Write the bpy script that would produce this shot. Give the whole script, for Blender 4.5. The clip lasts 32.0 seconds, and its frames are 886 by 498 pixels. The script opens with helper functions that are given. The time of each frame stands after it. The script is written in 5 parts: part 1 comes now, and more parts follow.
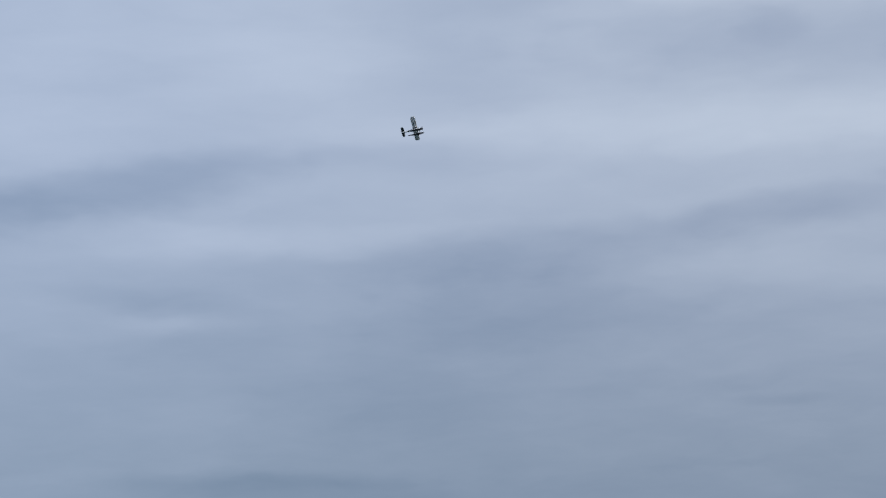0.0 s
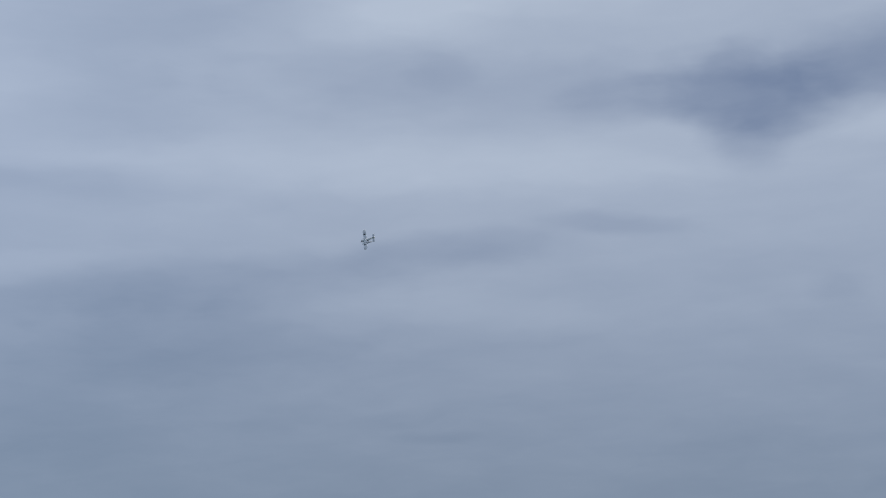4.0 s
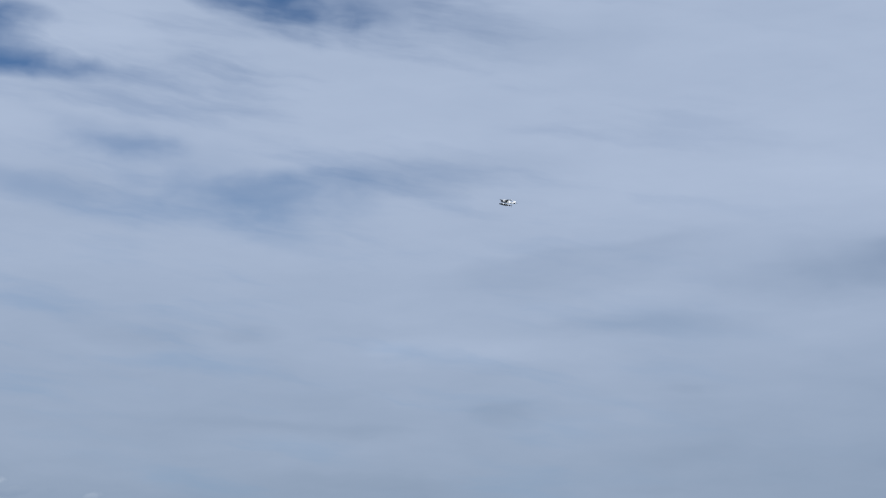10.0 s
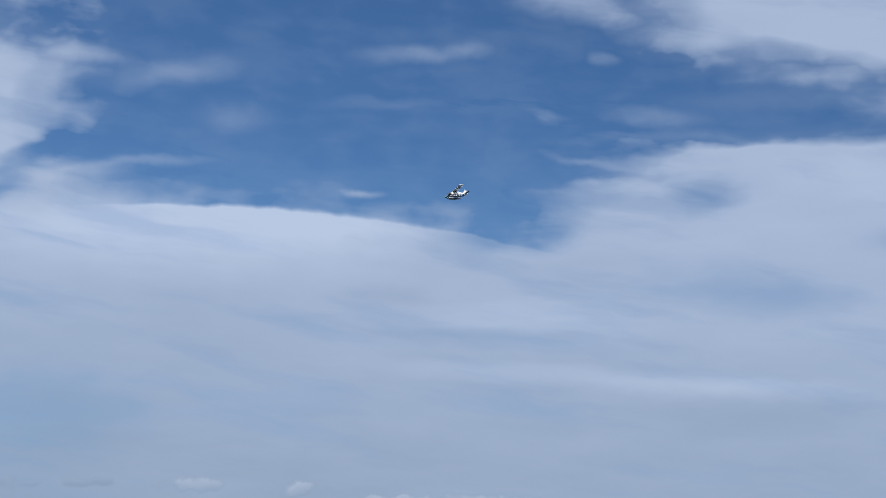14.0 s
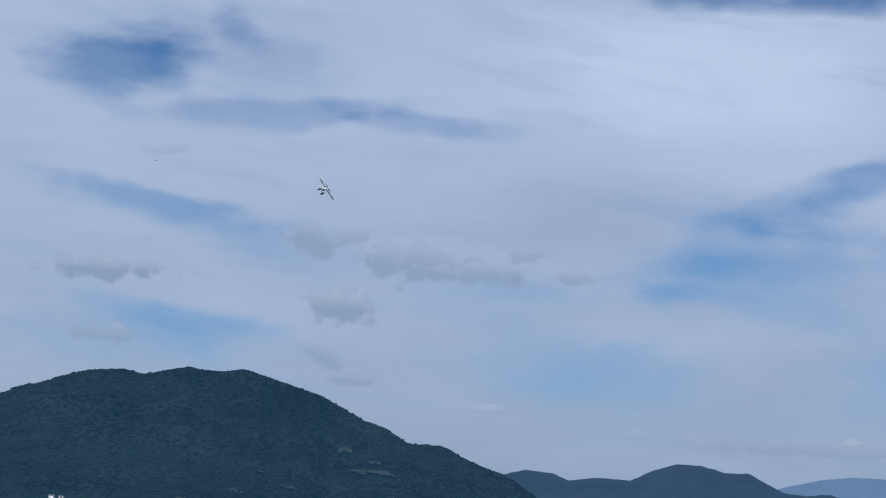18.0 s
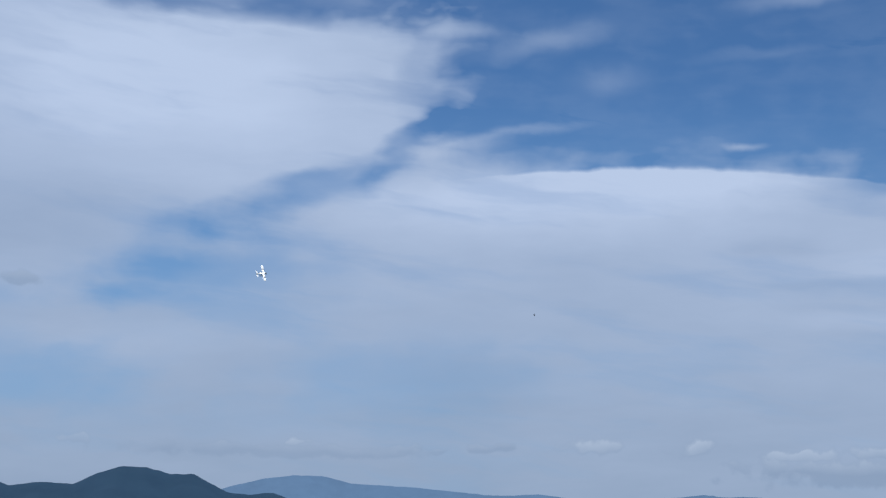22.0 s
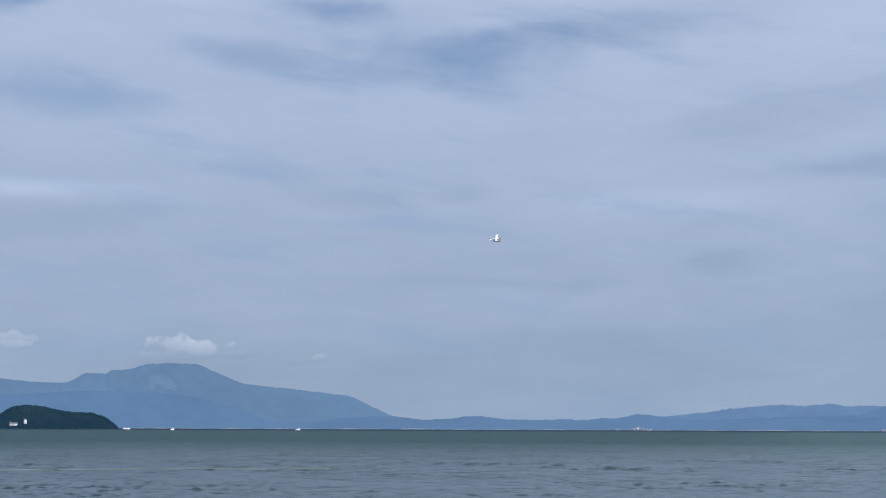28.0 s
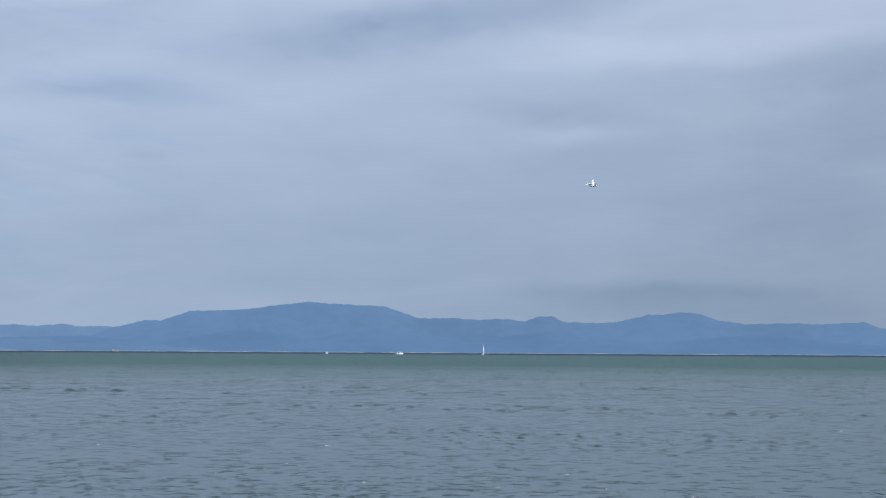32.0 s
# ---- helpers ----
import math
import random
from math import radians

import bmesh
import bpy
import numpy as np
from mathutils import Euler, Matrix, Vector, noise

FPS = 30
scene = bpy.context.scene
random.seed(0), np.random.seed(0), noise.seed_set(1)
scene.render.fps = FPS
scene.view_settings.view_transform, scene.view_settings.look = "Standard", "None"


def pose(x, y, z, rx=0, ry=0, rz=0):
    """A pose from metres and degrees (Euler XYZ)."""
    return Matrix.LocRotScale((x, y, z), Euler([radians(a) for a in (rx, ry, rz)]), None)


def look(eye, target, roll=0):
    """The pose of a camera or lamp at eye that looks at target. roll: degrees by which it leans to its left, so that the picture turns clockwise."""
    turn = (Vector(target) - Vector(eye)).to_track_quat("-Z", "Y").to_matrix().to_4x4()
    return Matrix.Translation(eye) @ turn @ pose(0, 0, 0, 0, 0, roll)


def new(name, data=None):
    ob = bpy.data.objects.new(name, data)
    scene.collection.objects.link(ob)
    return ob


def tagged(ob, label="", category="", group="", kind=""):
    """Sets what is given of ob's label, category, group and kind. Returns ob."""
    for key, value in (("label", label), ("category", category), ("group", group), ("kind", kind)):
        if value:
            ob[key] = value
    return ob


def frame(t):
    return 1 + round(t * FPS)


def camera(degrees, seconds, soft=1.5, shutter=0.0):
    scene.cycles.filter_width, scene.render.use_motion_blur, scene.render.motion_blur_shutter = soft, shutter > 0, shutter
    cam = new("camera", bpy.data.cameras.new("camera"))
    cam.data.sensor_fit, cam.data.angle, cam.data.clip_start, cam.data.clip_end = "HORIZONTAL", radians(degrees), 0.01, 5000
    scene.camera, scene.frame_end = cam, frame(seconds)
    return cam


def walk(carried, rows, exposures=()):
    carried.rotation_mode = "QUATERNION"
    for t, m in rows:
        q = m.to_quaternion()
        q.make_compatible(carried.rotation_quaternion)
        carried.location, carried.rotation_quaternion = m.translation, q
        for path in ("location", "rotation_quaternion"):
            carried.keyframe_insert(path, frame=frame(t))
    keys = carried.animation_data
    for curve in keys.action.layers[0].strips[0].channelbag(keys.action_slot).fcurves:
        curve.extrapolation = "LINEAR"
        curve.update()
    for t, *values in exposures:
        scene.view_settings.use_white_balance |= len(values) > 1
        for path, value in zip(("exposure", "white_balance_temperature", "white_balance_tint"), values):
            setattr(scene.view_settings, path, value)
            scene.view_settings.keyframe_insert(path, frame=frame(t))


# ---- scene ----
# ------------------------------------------------------------------ camera
EYE = Vector((0.0, 0.0, 2.4))


def aim(turn, tilt, lean):
    """The camera at the shore, turned to the right of +y and tilted up, in degrees."""
    a, e = radians(turn), radians(tilt)
    way = Vector((math.sin(a) * math.cos(e), math.cos(a) * math.cos(e), math.sin(e)))
    return look(EYE, EYE + way, lean)


cam = camera(29.89, 32.0, soft=1.3)
walk(cam, [
    (0, aim(-10.31, 10.10, -0.35)),
    (0.5, aim(-7.30, 12.06, 0.34)),
    (1, aim(-3.57, 12.70, 1.51)),
    (1.5, aim(-0.23, 13.80, 0.75)),
    (2, aim(2.30, 14.73, -0.56)),
    (2.5, aim(3.55, 15.01, -1.16)),
    (3, aim(3.82, 14.39, -1.26)),
    (3.5, aim(3.30, 12.39, -0.60)),
    (4, aim(1.42, 11.26, -0.15)),
    (4.5, aim(-1.68, 10.92, 0.12)),
    (5, aim(-5.25, 10.95, 0.33)),
    (5.5, aim(-8.50, 10.96, 0.58)),
    (6, aim(-11.30, 10.87, 0.90)),
    (6.5, aim(-15.30, 10.75, 1.18)),
    (7, aim(-19.71, 10.61, 1.45)),
    (7.5, aim(-23.74, 10.41, 1.80)),
    (8, aim(-27.70, 10.28, 2.00)),
    (8.5, aim(-31.67, 10.41, 1.71)),
    (9, aim(-35.55, 10.65, 1.37)),
    (9.5, aim(-39.21, 10.95, 1.56)),
    (10, aim(-42.83, 11.26, 1.51)),
    (10.5, aim(-46.55, 11.47, 0.57)),
    (11, aim(-50.10, 11.69, 0.59)),
    (11.5, aim(-53.88, 11.88, 0.70)),
    (12, aim(-57.25, 12.01, 0.86)),
    (12.5, aim(-60.92, 12.13, 1.27)),
    (13, aim(-64.91, 12.26, 1.76)),
    (13.5, aim(-69.39, 12.39, 2.22)),
    (14, aim(-74.31, 12.40, 2.72)),
    (14.5, aim(-79.52, 12.22, 3.16)),
    (15, aim(-84.73, 11.99, 3.50)),
    (15.5, aim(-90.09, 11.80, 3.27)),
    (16, aim(-95.03, 11.51, 3.23)),
    (16.5, aim(-99.48, 11.10, 3.37)),
    (17, aim(-103.12, 10.63, 3.57)),
    (17.5, aim(-105.60, 10.15, 3.73)),
    (18, aim(-106.87, 9.64, 3.83)),
    (18.5, aim(-106.86, 9.33, 3.88)),
    (19, aim(-105.65, 9.22, 3.56)),
    (19.5, aim(-103.69, 9.33, 3.25)),
    (20, aim(-101.13, 9.57, 2.89)),
    (20.5, aim(-98.03, 9.91, 2.50)),
    (21, aim(-94.77, 10.30, 2.23)),
    (21.5, aim(-91.28, 10.53, 1.91)),
    (22, aim(-87.76, 10.57, 1.60)),
    (22.5, aim(-84.49, 10.51, 1.26)),
    (23, aim(-80.98, 10.47, 1.01)),
    (23.5, aim(-77.51, 10.50, 0.73)),
    (24, aim(-74.06, 10.58, 0.54)),
    (24.5, aim(-70.86, 10.50, 0.24)),
    (25, aim(-67.79, 10.32, 0.02)),
    (25.5, aim(-64.84, 10.03, -0.11)),
    (26, aim(-61.95, 9.51, -0.15)),
    (26.5, aim(-59.12, 8.78, -0.12)),
    (27, aim(-56.26, 7.93, -0.03)),
    (27.5, aim(-53.28, 7.05, 0.09)),
    (28, aim(-50.18, 6.17, 0.22)),
    (28.5, aim(-46.83, 5.26, 0.11)),
    (29, aim(-43.48, 4.39, 0.19)),
    (29.5, aim(-40.02, 3.55, 0.11)),
    (30, aim(-37.21, 2.86, 0.16)),
    (30.5, aim(-34.26, 2.52, 0.04)),
    (31, aim(-31.04, 2.55, 0.05)),
    (31.5, aim(-27.64, 2.96, 0.06)),
    (32, aim(-24.18, 3.55, 0.34)),
], exposures=[(0, -0.07, 6500, 10), (1, -0.22, 6450, 10), (2, -0.3, 6340, 10), (3, -0.3, 6340, 10), (6, -0.16, 6470, 10), (9, -0.12, 6470, 10), (12, -0.11, 6330, 10), (15, -0.06, 6250, 10), (20, -0.04, 6200, 10), (25, -0.02, 6200, 10), (28, 0.02, 6350, 10), (29, 0.08, 6420, 10), (30, 0.16, 6500, 10), (31, 0.25, 6520, 10), (32, 0.14, 6480, 10)])

# ------------------------------------------------------------------ sky and sun
SUN_TURN, SUN_HEIGHT = 88.0, 42.0


class Nodes:
    """Short calls for node trees."""

    def __init__(self, tree):
        self.tree = tree
        tree.nodes.clear()

    def add(self, kind, **settings):
        node = self.tree.nodes.new(kind)
        for key, value in settings.items():
            setattr(node, key, value)
        return node

    def wire(self, value, socket):
        if isinstance(value, bpy.types.NodeSocket):
            self.tree.links.new(value, socket)
        else:
            socket.default_value = value

    def math(self, op, a, b=0.0, c=0.0, clamp=False):
        node = self.add("ShaderNodeMath", operation=op, use_clamp=clamp)
        for value, socket in zip((a, b, c), node.inputs):
            self.wire(value, socket)
        return node.outputs[0]

    def vec(self, op, a, b=(0, 0, 0), scale=None):
        node = self.add("ShaderNodeVectorMath", operation=op)
        self.wire(a, node.inputs[0])
        self.wire(b, node.inputs[1])
        if scale is not None:
            self.wire(scale, node.inputs["Scale"])
        return node.outputs["Value"] if op in ("LENGTH", "DOT_PRODUCT") else node.outputs["Vector"]

    def xyz(self, x, y, z):
        node = self.add("ShaderNodeCombineXYZ")
        for value, socket in zip((x, y, z), node.inputs):
            self.wire(value, socket)
        return node.outputs[0]

    def split(self, v):
        node = self.add("ShaderNodeSeparateXYZ")
        self.wire(v, node.inputs[0])
        return node.outputs

    def noise(self, vector, scale, detail=4.0, rough=0.55, distortion=0.0):
        node = self.add("ShaderNodeTexNoise")
        self.wire(vector, node.inputs["Vector"])
        for key, value in (("Scale", scale), ("Detail", detail), ("Roughness", rough), ("Distortion", distortion)):
            self.wire(value, node.inputs[key])
        return node.outputs

    def ramp(self, value, a, b, lo=0.0, hi=1.0, smooth=True):
        node = self.add("ShaderNodeMapRange", interpolation_type="SMOOTHSTEP" if smooth else "LINEAR")
        for key, v in (("Value", value), ("From Min", a), ("From Max", b), ("To Min", lo), ("To Max", hi)):
            self.wire(v, node.inputs[key])
        return node.outputs[0]

    def mix(self, factor, a, b):
        node = self.add("ShaderNodeMix", data_type="RGBA")
        self.wire(factor, node.inputs["Factor"])
        for value, key in ((a, 6), (b, 7)):
            self.wire((*value, 1.0) if isinstance(value, tuple) and len(value) == 3 else value, node.inputs[key])
        return node.outputs[2]

    def mapped(self, vector, location, turn, scale):
        node = self.add("ShaderNodeMapping", vector_type="TEXTURE")
        self.wire(vector, node.inputs["Vector"])
        node.inputs["Location"].default_value = location
        node.inputs["Rotation"].default_value = (0, 0, radians(turn))
        node.inputs["Scale"].default_value = scale
        return node.outputs[0]


def build_sky():
    """Daylight sky with a sheet of altostratus, blue gaps in it and small cumulus near the horizon.
    Cloud places are in degrees: turn to the right of +y, and height."""
    world = bpy.data.worlds.new("sky")
    scene.world = world
    world.use_nodes = True
    n = Nodes(world.node_tree)
    way = n.add("ShaderNodeTexCoord").outputs["Generated"]
    x, y, z = n.split(n.vec("NORMALIZE", way))
    turn = n.math("MULTIPLY", n.math("ARCTAN2", x, y), 57.2958)
    height = n.math("MULTIPLY", n.math("ARCSINE", z), 57.2958)
    place = n.xyz(turn, height, 0.0)
    flat = n.xyz(n.math("MULTIPLY", turn, 0.5), n.math("MULTIPLY", height, 1.25), 0.0)
    half = (0.5, 0.5, 0.5)
    wide = n.noise(flat, 0.22, 3.0)["Color"]
    fine = n.noise(flat, 0.8, 3.0, 0.5)["Color"]
    bent = n.vec("ADD", place, n.vec("MULTIPLY", n.vec("SUBTRACT", wide, half), (1.6, 0.6, 0)))
    bent = n.vec("ADD", bent, n.vec("MULTIPLY", n.vec("SUBTRACT", fine, half), (1.5, 0.6, 0)))
    curl = n.noise(place, 0.8, 3.0, 0.45)["Color"]
    lumpy = n.vec("ADD", place, n.vec("MULTIPLY", n.vec("SUBTRACT", curl, half), (0.9, 0.55, 0)))
    fray = n.noise(n.vec("MULTIPLY", lumpy, (0.7, 1.2, 1.0)), 0.8, 3.0, 0.45)["Fac"]
    fibre = n.noise(n.vec("MULTIPLY", bent, (0.25, 1.1, 1.0)), 0.9, 3.0, 0.48)["Fac"]
    crest_edge = n.vec("ADD", place, n.vec("MULTIPLY", n.vec("SUBTRACT", curl, half), (0.55, 0.34, 0)))
    bent, lumpy, crest_edge = (n.split(v) for v in (bent, lumpy, crest_edge))
    rough_edge = n.math("ADD", n.math("MULTIPLY_ADD", fray, 0.5, n.math("MULTIPLY", fibre, 0.5)), -0.5)
    state = {}

    def keep(name, low=0.0, top=1.0):
        state[name] = n.math("MAXIMUM", n.math("MINIMUM", state[name], top), low)

    def spot(name, where, t, h, half_length, up, down, tilt, power=2.0):
        """How far out of a patch a point lies, 1 at its rim; its widths above and below its axis differ.
        The state, shrunk to nothing, makes the patches follow one another."""
        v = n.mapped(n.xyz(where[0], where[1], state[name]), (t, h, 0), tilt, (half_length, up, 1e6))
        skew = n.vec("MAXIMUM", v, n.vec("MULTIPLY", v, (1, -up / down, 1)))
        if power == 2.0:
            return n.vec("LENGTH", skew), v
        return n.math("SQRT", n.vec("LENGTH", n.vec("MULTIPLY", skew, skew))), v

    def lay(name, rim, amount, core):
        state[name] = n.math("MULTIPLY_ADD", n.ramp(rim, 1.0, core), amount, state[name])

    def gap(t, h, half_length, up, down, tilt, amount, core=0.0):
        rim, _ = spot("gap", bent, t, h, half_length, up, down, tilt)
        lay("gap", n.math("MULTIPLY_ADD", rough_edge, 1.1, rim), amount, core)

    def bank(t, h, half_length, up, down, tilt, amount, core, power):
        rim, _ = spot("gap", crest_edge if core > 0.9 else lumpy, t, h, half_length, up, down, tilt, power)
        lay("gap", n.math("MULTIPLY_ADD", rough_edge, 0.9 * (1.0 - core), rim), amount, core)

    def wisp(t, h, half_length, up, down, tilt, amount):
        rim, _ = spot("gap", lumpy, t, h, half_length, up, down, tilt)
        lay("gap", n.math("MULTIPLY_ADD", rough_edge, 2.0, rim), amount, 0.0)

    def tone(t, h, half_length, up, down, tilt, amount, core=0.0):
        rim, _ = spot("tone", bent, t, h, half_length, up, down, tilt)
        lay("tone", n.math("MULTIPLY_ADD", rough_edge, 0.5, rim), amount, core)

    lumps = n.math("SUBTRACT", n.noise(place, 1.5, 3.0, 0.5)["Fac"], 0.5)

    def puff(t, h, half_length, up, down, tilt, white, dense):
        rim, v = spot("mask", lumpy, t, h, half_length * 1.3, up * 1.35, down * 1.2, tilt)
        soft = n.math("MULTIPLY", n.ramp(n.math("MULTIPLY_ADD", lumps, 1.9, rim), 1.0, 0.45), dense)
        top = n.math("MULTIPLY", soft, n.math("MULTIPLY_ADD", n.vec("DOT_PRODUCT", v, (0, 1, 0)), 0.6, white))
        state["mask"] = n.math("MAXIMUM", state["mask"], soft)
        state["lift"] = n.math("MAXIMUM", state["lift"], top)

    # the sheet: lighter with height, with long faint bands and grain
    sheet = n.noise(n.xyz(n.math("MULTIPLY", bent[0], 0.035), n.math("MULTIPLY_ADD", bent[0], -0.02, n.math("MULTIPLY", bent[1], 0.2)), 0.0), 1.0, 6.0, 0.6)["Fac"]
    grain = n.noise(n.xyz(n.math("MULTIPLY", bent[0], 0.28), bent[1], 0.0), 0.8, 5.0, 0.56)["Fac"]
    base = n.math("MULTIPLY_ADD", n.math("SUBTRACT", sheet, 0.5), 0.35, n.ramp(height, 0.0, 15.0, 0.36, 0.78, False))
    base = n.math("MULTIPLY_ADD", n.math("SUBTRACT", grain, 0.5), 0.24, base)
    base = n.math("ADD", base, n.ramp(turn, -75.0, -35.0, 0.05, 0.1))
    base = n.math("MULTIPLY_ADD", n.ramp(height, 14.0, 4.0), n.ramp(turn, -45.0, -8.0, 0.0, -0.25), base)
    # blue gaps, banks, wisps, tones and puffs: turn, height, half-sizes, slant, strength
    # the wide blue gap, its tails and the banks of cloud before it
    state["gap"] = n.math("MULTIPLY", fibre, 0.0)
    bank(-77.44, 19.82, 13.69, 9.14, 8.48, 1.1, 1.2, 0.58, 3)
    gap(-62.44, 17.07, 13.31, 2.75, 1.46, -0.7, 1, 0.3)
    gap(-63.18, 18.11, 8.67, 3.24, 2.43, -1.7, 0.63, 0.25)
    gap(-50.41, 19.72, 5.46, 2.59, 1.46, -12, 0.58, 0.25)
    gap(-46.89, 20.37, 7.41, 1.94, 2.43, -2.1, 0.37, 0.25)
    gap(-94.31, 19.22, 9.24, 3.08, 1.88, 1, 0.89, 0.3)
    keep("gap")
    bank(-81.25, 1.99, 23.59, 11.54, 5.71, 1.4, -1.5, 0.97, 2)
    bank(-102.42, 14.51, 13.88, 3.81, 3.43, 3.4, -1.2, 0.6, 3)
    bank(-58, 19.66, 8.64, 1.81, 1.33, -11.7, -1, 0, 2)
    bank(-64.28, 13.32, 7.61, 1.81, 2.48, -1.7, -0.75, 0.1, 2)
    bank(-60.71, 14.24, 11.66, 2.86, 4, 1.6, -1, 0, 2)
    bank(-55.58, 17.64, 4.67, 1.33, 0.95, 3.7, -0.8, 0.15, 2)
    bank(-56.04, 15.22, 9.35, 1.14, 2.1, -1.7, -0.5, 0.1, 2)
    keep("gap")
    # narrow gaps and thin places
    gap(-72.31, 12.9, 3.56, 1.62, 0.97, 6.7, 0.63, 0.15)
    gap(-88.96, 14.42, 2.93, 0.78, 0.78, 51.9, 0.53, 0.15)
    gap(-92.51, 12.5, 6.24, 0.71, 1.04, 17.1, 0.65, 0.15)
    gap(-93.94, 11.53, 1.8, 0.84, 0.84, 24.2, 0.32, 0.15)
    gap(-97.39, 10.25, 3.8, 1.23, 1.36, 23.5, 0.32, 0.15)
    gap(-96.54, 9.39, 5.84, 1.46, 1.36, 10.3, 0.4, 0.15)
    gap(-99.09, 8.52, 2.05, 0.58, 0.65, 6.5, 0.32, 0.15)
    gap(-95.37, 9.53, 6.96, 2.91, 3.56, -0.4, 0.25, 0.15)
    gap(-88.67, 6.15, 7.74, 2.43, 2.27, 2.1, 0.21, 0.15)
    gap(-101.29, 5.57, 6.25, 1.62, 1.62, 2.5, 0.21, 0.15)
    gap(-104.19, 8.31, 2.77, 0.81, 0.81, 2.6, 0.19, 0.15)
    gap(-118.76, 14.97, 4.23, 1.55, 1.62, 8.7, 0.76, 0.3)
    gap(-114.59, 16.5, 1.71, 0.97, 0.84, -19.8, 0.38, 0.15)
    gap(-114.71, 15.67, 6.49, 1.94, 1.94, -8.6, 0.27, 0.15)
    gap(-113.57, 14.06, 6.58, 0.52, 0.97, 6.3, 0.5, 0.25)
    gap(-107.66, 13.93, 4.05, 0.55, 0.65, -6.4, 0.44, 0.25)
    gap(-117.15, 10.59, 5.72, 0.52, 1.04, -7.7, 0.58, 0.25)
    gap(-112.67, 9.48, 4.87, 1.17, 1.49, -9.9, 0.34, 0.15)
    gap(-115.52, 6.62, 4.68, 0.52, 1.3, -5.2, 0.58, 0.25)
    gap(-116.76, 5.65, 7.51, 1.78, 1.46, 0.7, 0.38, 0.15)
    gap(-102.09, 5.63, 7.77, 2.1, 2.1, -9.9, 0.26, 0.15)
    gap(-105.37, 8.11, 5.45, 1.13, 1.3, 1.4, 0.21, 0.15)
    gap(-89.06, 6.16, 6.64, 1.46, 1.62, 1.6, 0.19, 0.15)
    gap(-101.99, 5.65, 5.27, 1.3, 1.3, 3, 0.15, 0.15)
    gap(-92.82, 4.7, 5.43, 1.3, 1.3, 5.1, 0.13, 0.15)
    gap(-56.62, 12.58, 4.03, 0.71, 0.91, -11.1, 0.28, 0.15)
    gap(-48.88, 13.06, 6.14, 0.97, 1.3, 3, 0.36, 0.15)
    gap(-54.44, 14.44, 3.11, 0.91, 0.91, -2.9, 0.21, 0.15)
    gap(-48.91, 11.72, 2.91, 0.84, 0.97, -13.2, 0.19, 0.15)
    gap(-64.16, 11.28, 5.63, 1.3, 1.13, -0.9, 0.2, 0.15)
    gap(-65.78, 14.55, 1.59, 0.29, 0.39, -8.6, 0.21, 0.15)
    gap(-72.45, 9.41, 6.21, 0.49, 0.65, -1.2, 0.17, 0.15)
    gap(-51.7, 12.39, 6.92, 1.94, 1.62, -5.2, 0.08, 0.15)
    gap(-54.13, 14.36, 2.98, 0.52, 0.65, 1.5, 0.27, 0.15)
    gap(-46.59, 13.72, 3.97, 0.58, 0.71, 0.8, 0.17, 0.15)
    gap(-65, 14.66, 1.88, 0.84, 0.91, -0.6, 0.36, 0.15)
    gap(-62.99, 11.06, 4.44, 0.97, 1.3, -1.3, 0.2, 0.15)
    gap(-50.8, 13.36, 7.47, 2.27, 1.94, -17.5, 0.08, 0.15)
    keep("gap")
    gap(-86.94, 15.09, 3.21, 1.3, 0.97, 14.8, 0.42, 0.15)
    gap(-66.48, 14.84, 4.86, 0.97, 0.84, 0.1, 0.19, 0.15)
    keep("gap")
    # wisps across the blue
    wisp(-87.18, 18.09, 2.45, 0.51, 0.51, -2.8, -0.39)
    wisp(-84.13, 17.83, 3.76, 0.69, 0.69, 11.5, -0.3)
    wisp(-88.41, 17.31, 1.78, 0.62, 0.62, 68.7, -0.17)
    wisp(-82.08, 16.4, 2.07, 0.82, 0.82, 2.7, -0.11)
    wisp(-87.89, 14.08, 3.59, 0.34, 0.69, 13.6, -0.33)
    wisp(-84.52, 14.82, 3.2, 0.27, 0.27, 6.5, -0.28)
    wisp(-77.43, 14.14, 1.15, 0.21, 0.21, -0.6, -0.62)
    wisp(-91.23, 19.14, 3.72, 0.82, 0.82, -10.9, -0.2)
    wisp(-96.54, 19.08, 2.28, 0.75, 0.75, -0.7, -0.27)
    wisp(-75.96, 19.04, 2.62, 0.45, 0.45, 3.4, -0.23)
    wisp(-73.71, 19.34, 1.15, 0.51, 0.51, 2.4, -0.2)
    wisp(-76.57, 17.25, 3.09, 0.27, 0.27, 3.2, -0.11)
    wisp(-81.96, 16.29, 1.44, 0.69, 0.69, 9, -0.1)
    wisp(-68.95, 19.15, 0.74, 0.27, 0.27, -8.6, -0.2)
    wisp(-69.93, 21.01, 3.25, 0.96, 0.96, -7.6, -0.58)
    wisp(-66.58, 19.82, 2.61, 0.58, 0.58, -6.6, -0.25)
    wisp(-79.46, 14.29, 1.05, 0.27, 0.27, -6.3, -0.12)
    wisp(-70.87, 17.2, 1.19, 0.24, 0.24, -15, -0.17)
    wisp(-61.4, 20.23, 5.09, 1.44, 1.44, -9.3, -0.47)
    wisp(-60.92, 18.62, 4.2, 0.69, 0.69, 1.6, -0.31)
    wisp(-67.12, 16.48, 4.8, 0.31, 0.31, 3.4, -0.12)
    wisp(-66.31, 15.89, 4.46, 0.27, 0.27, 5.1, -0.19)
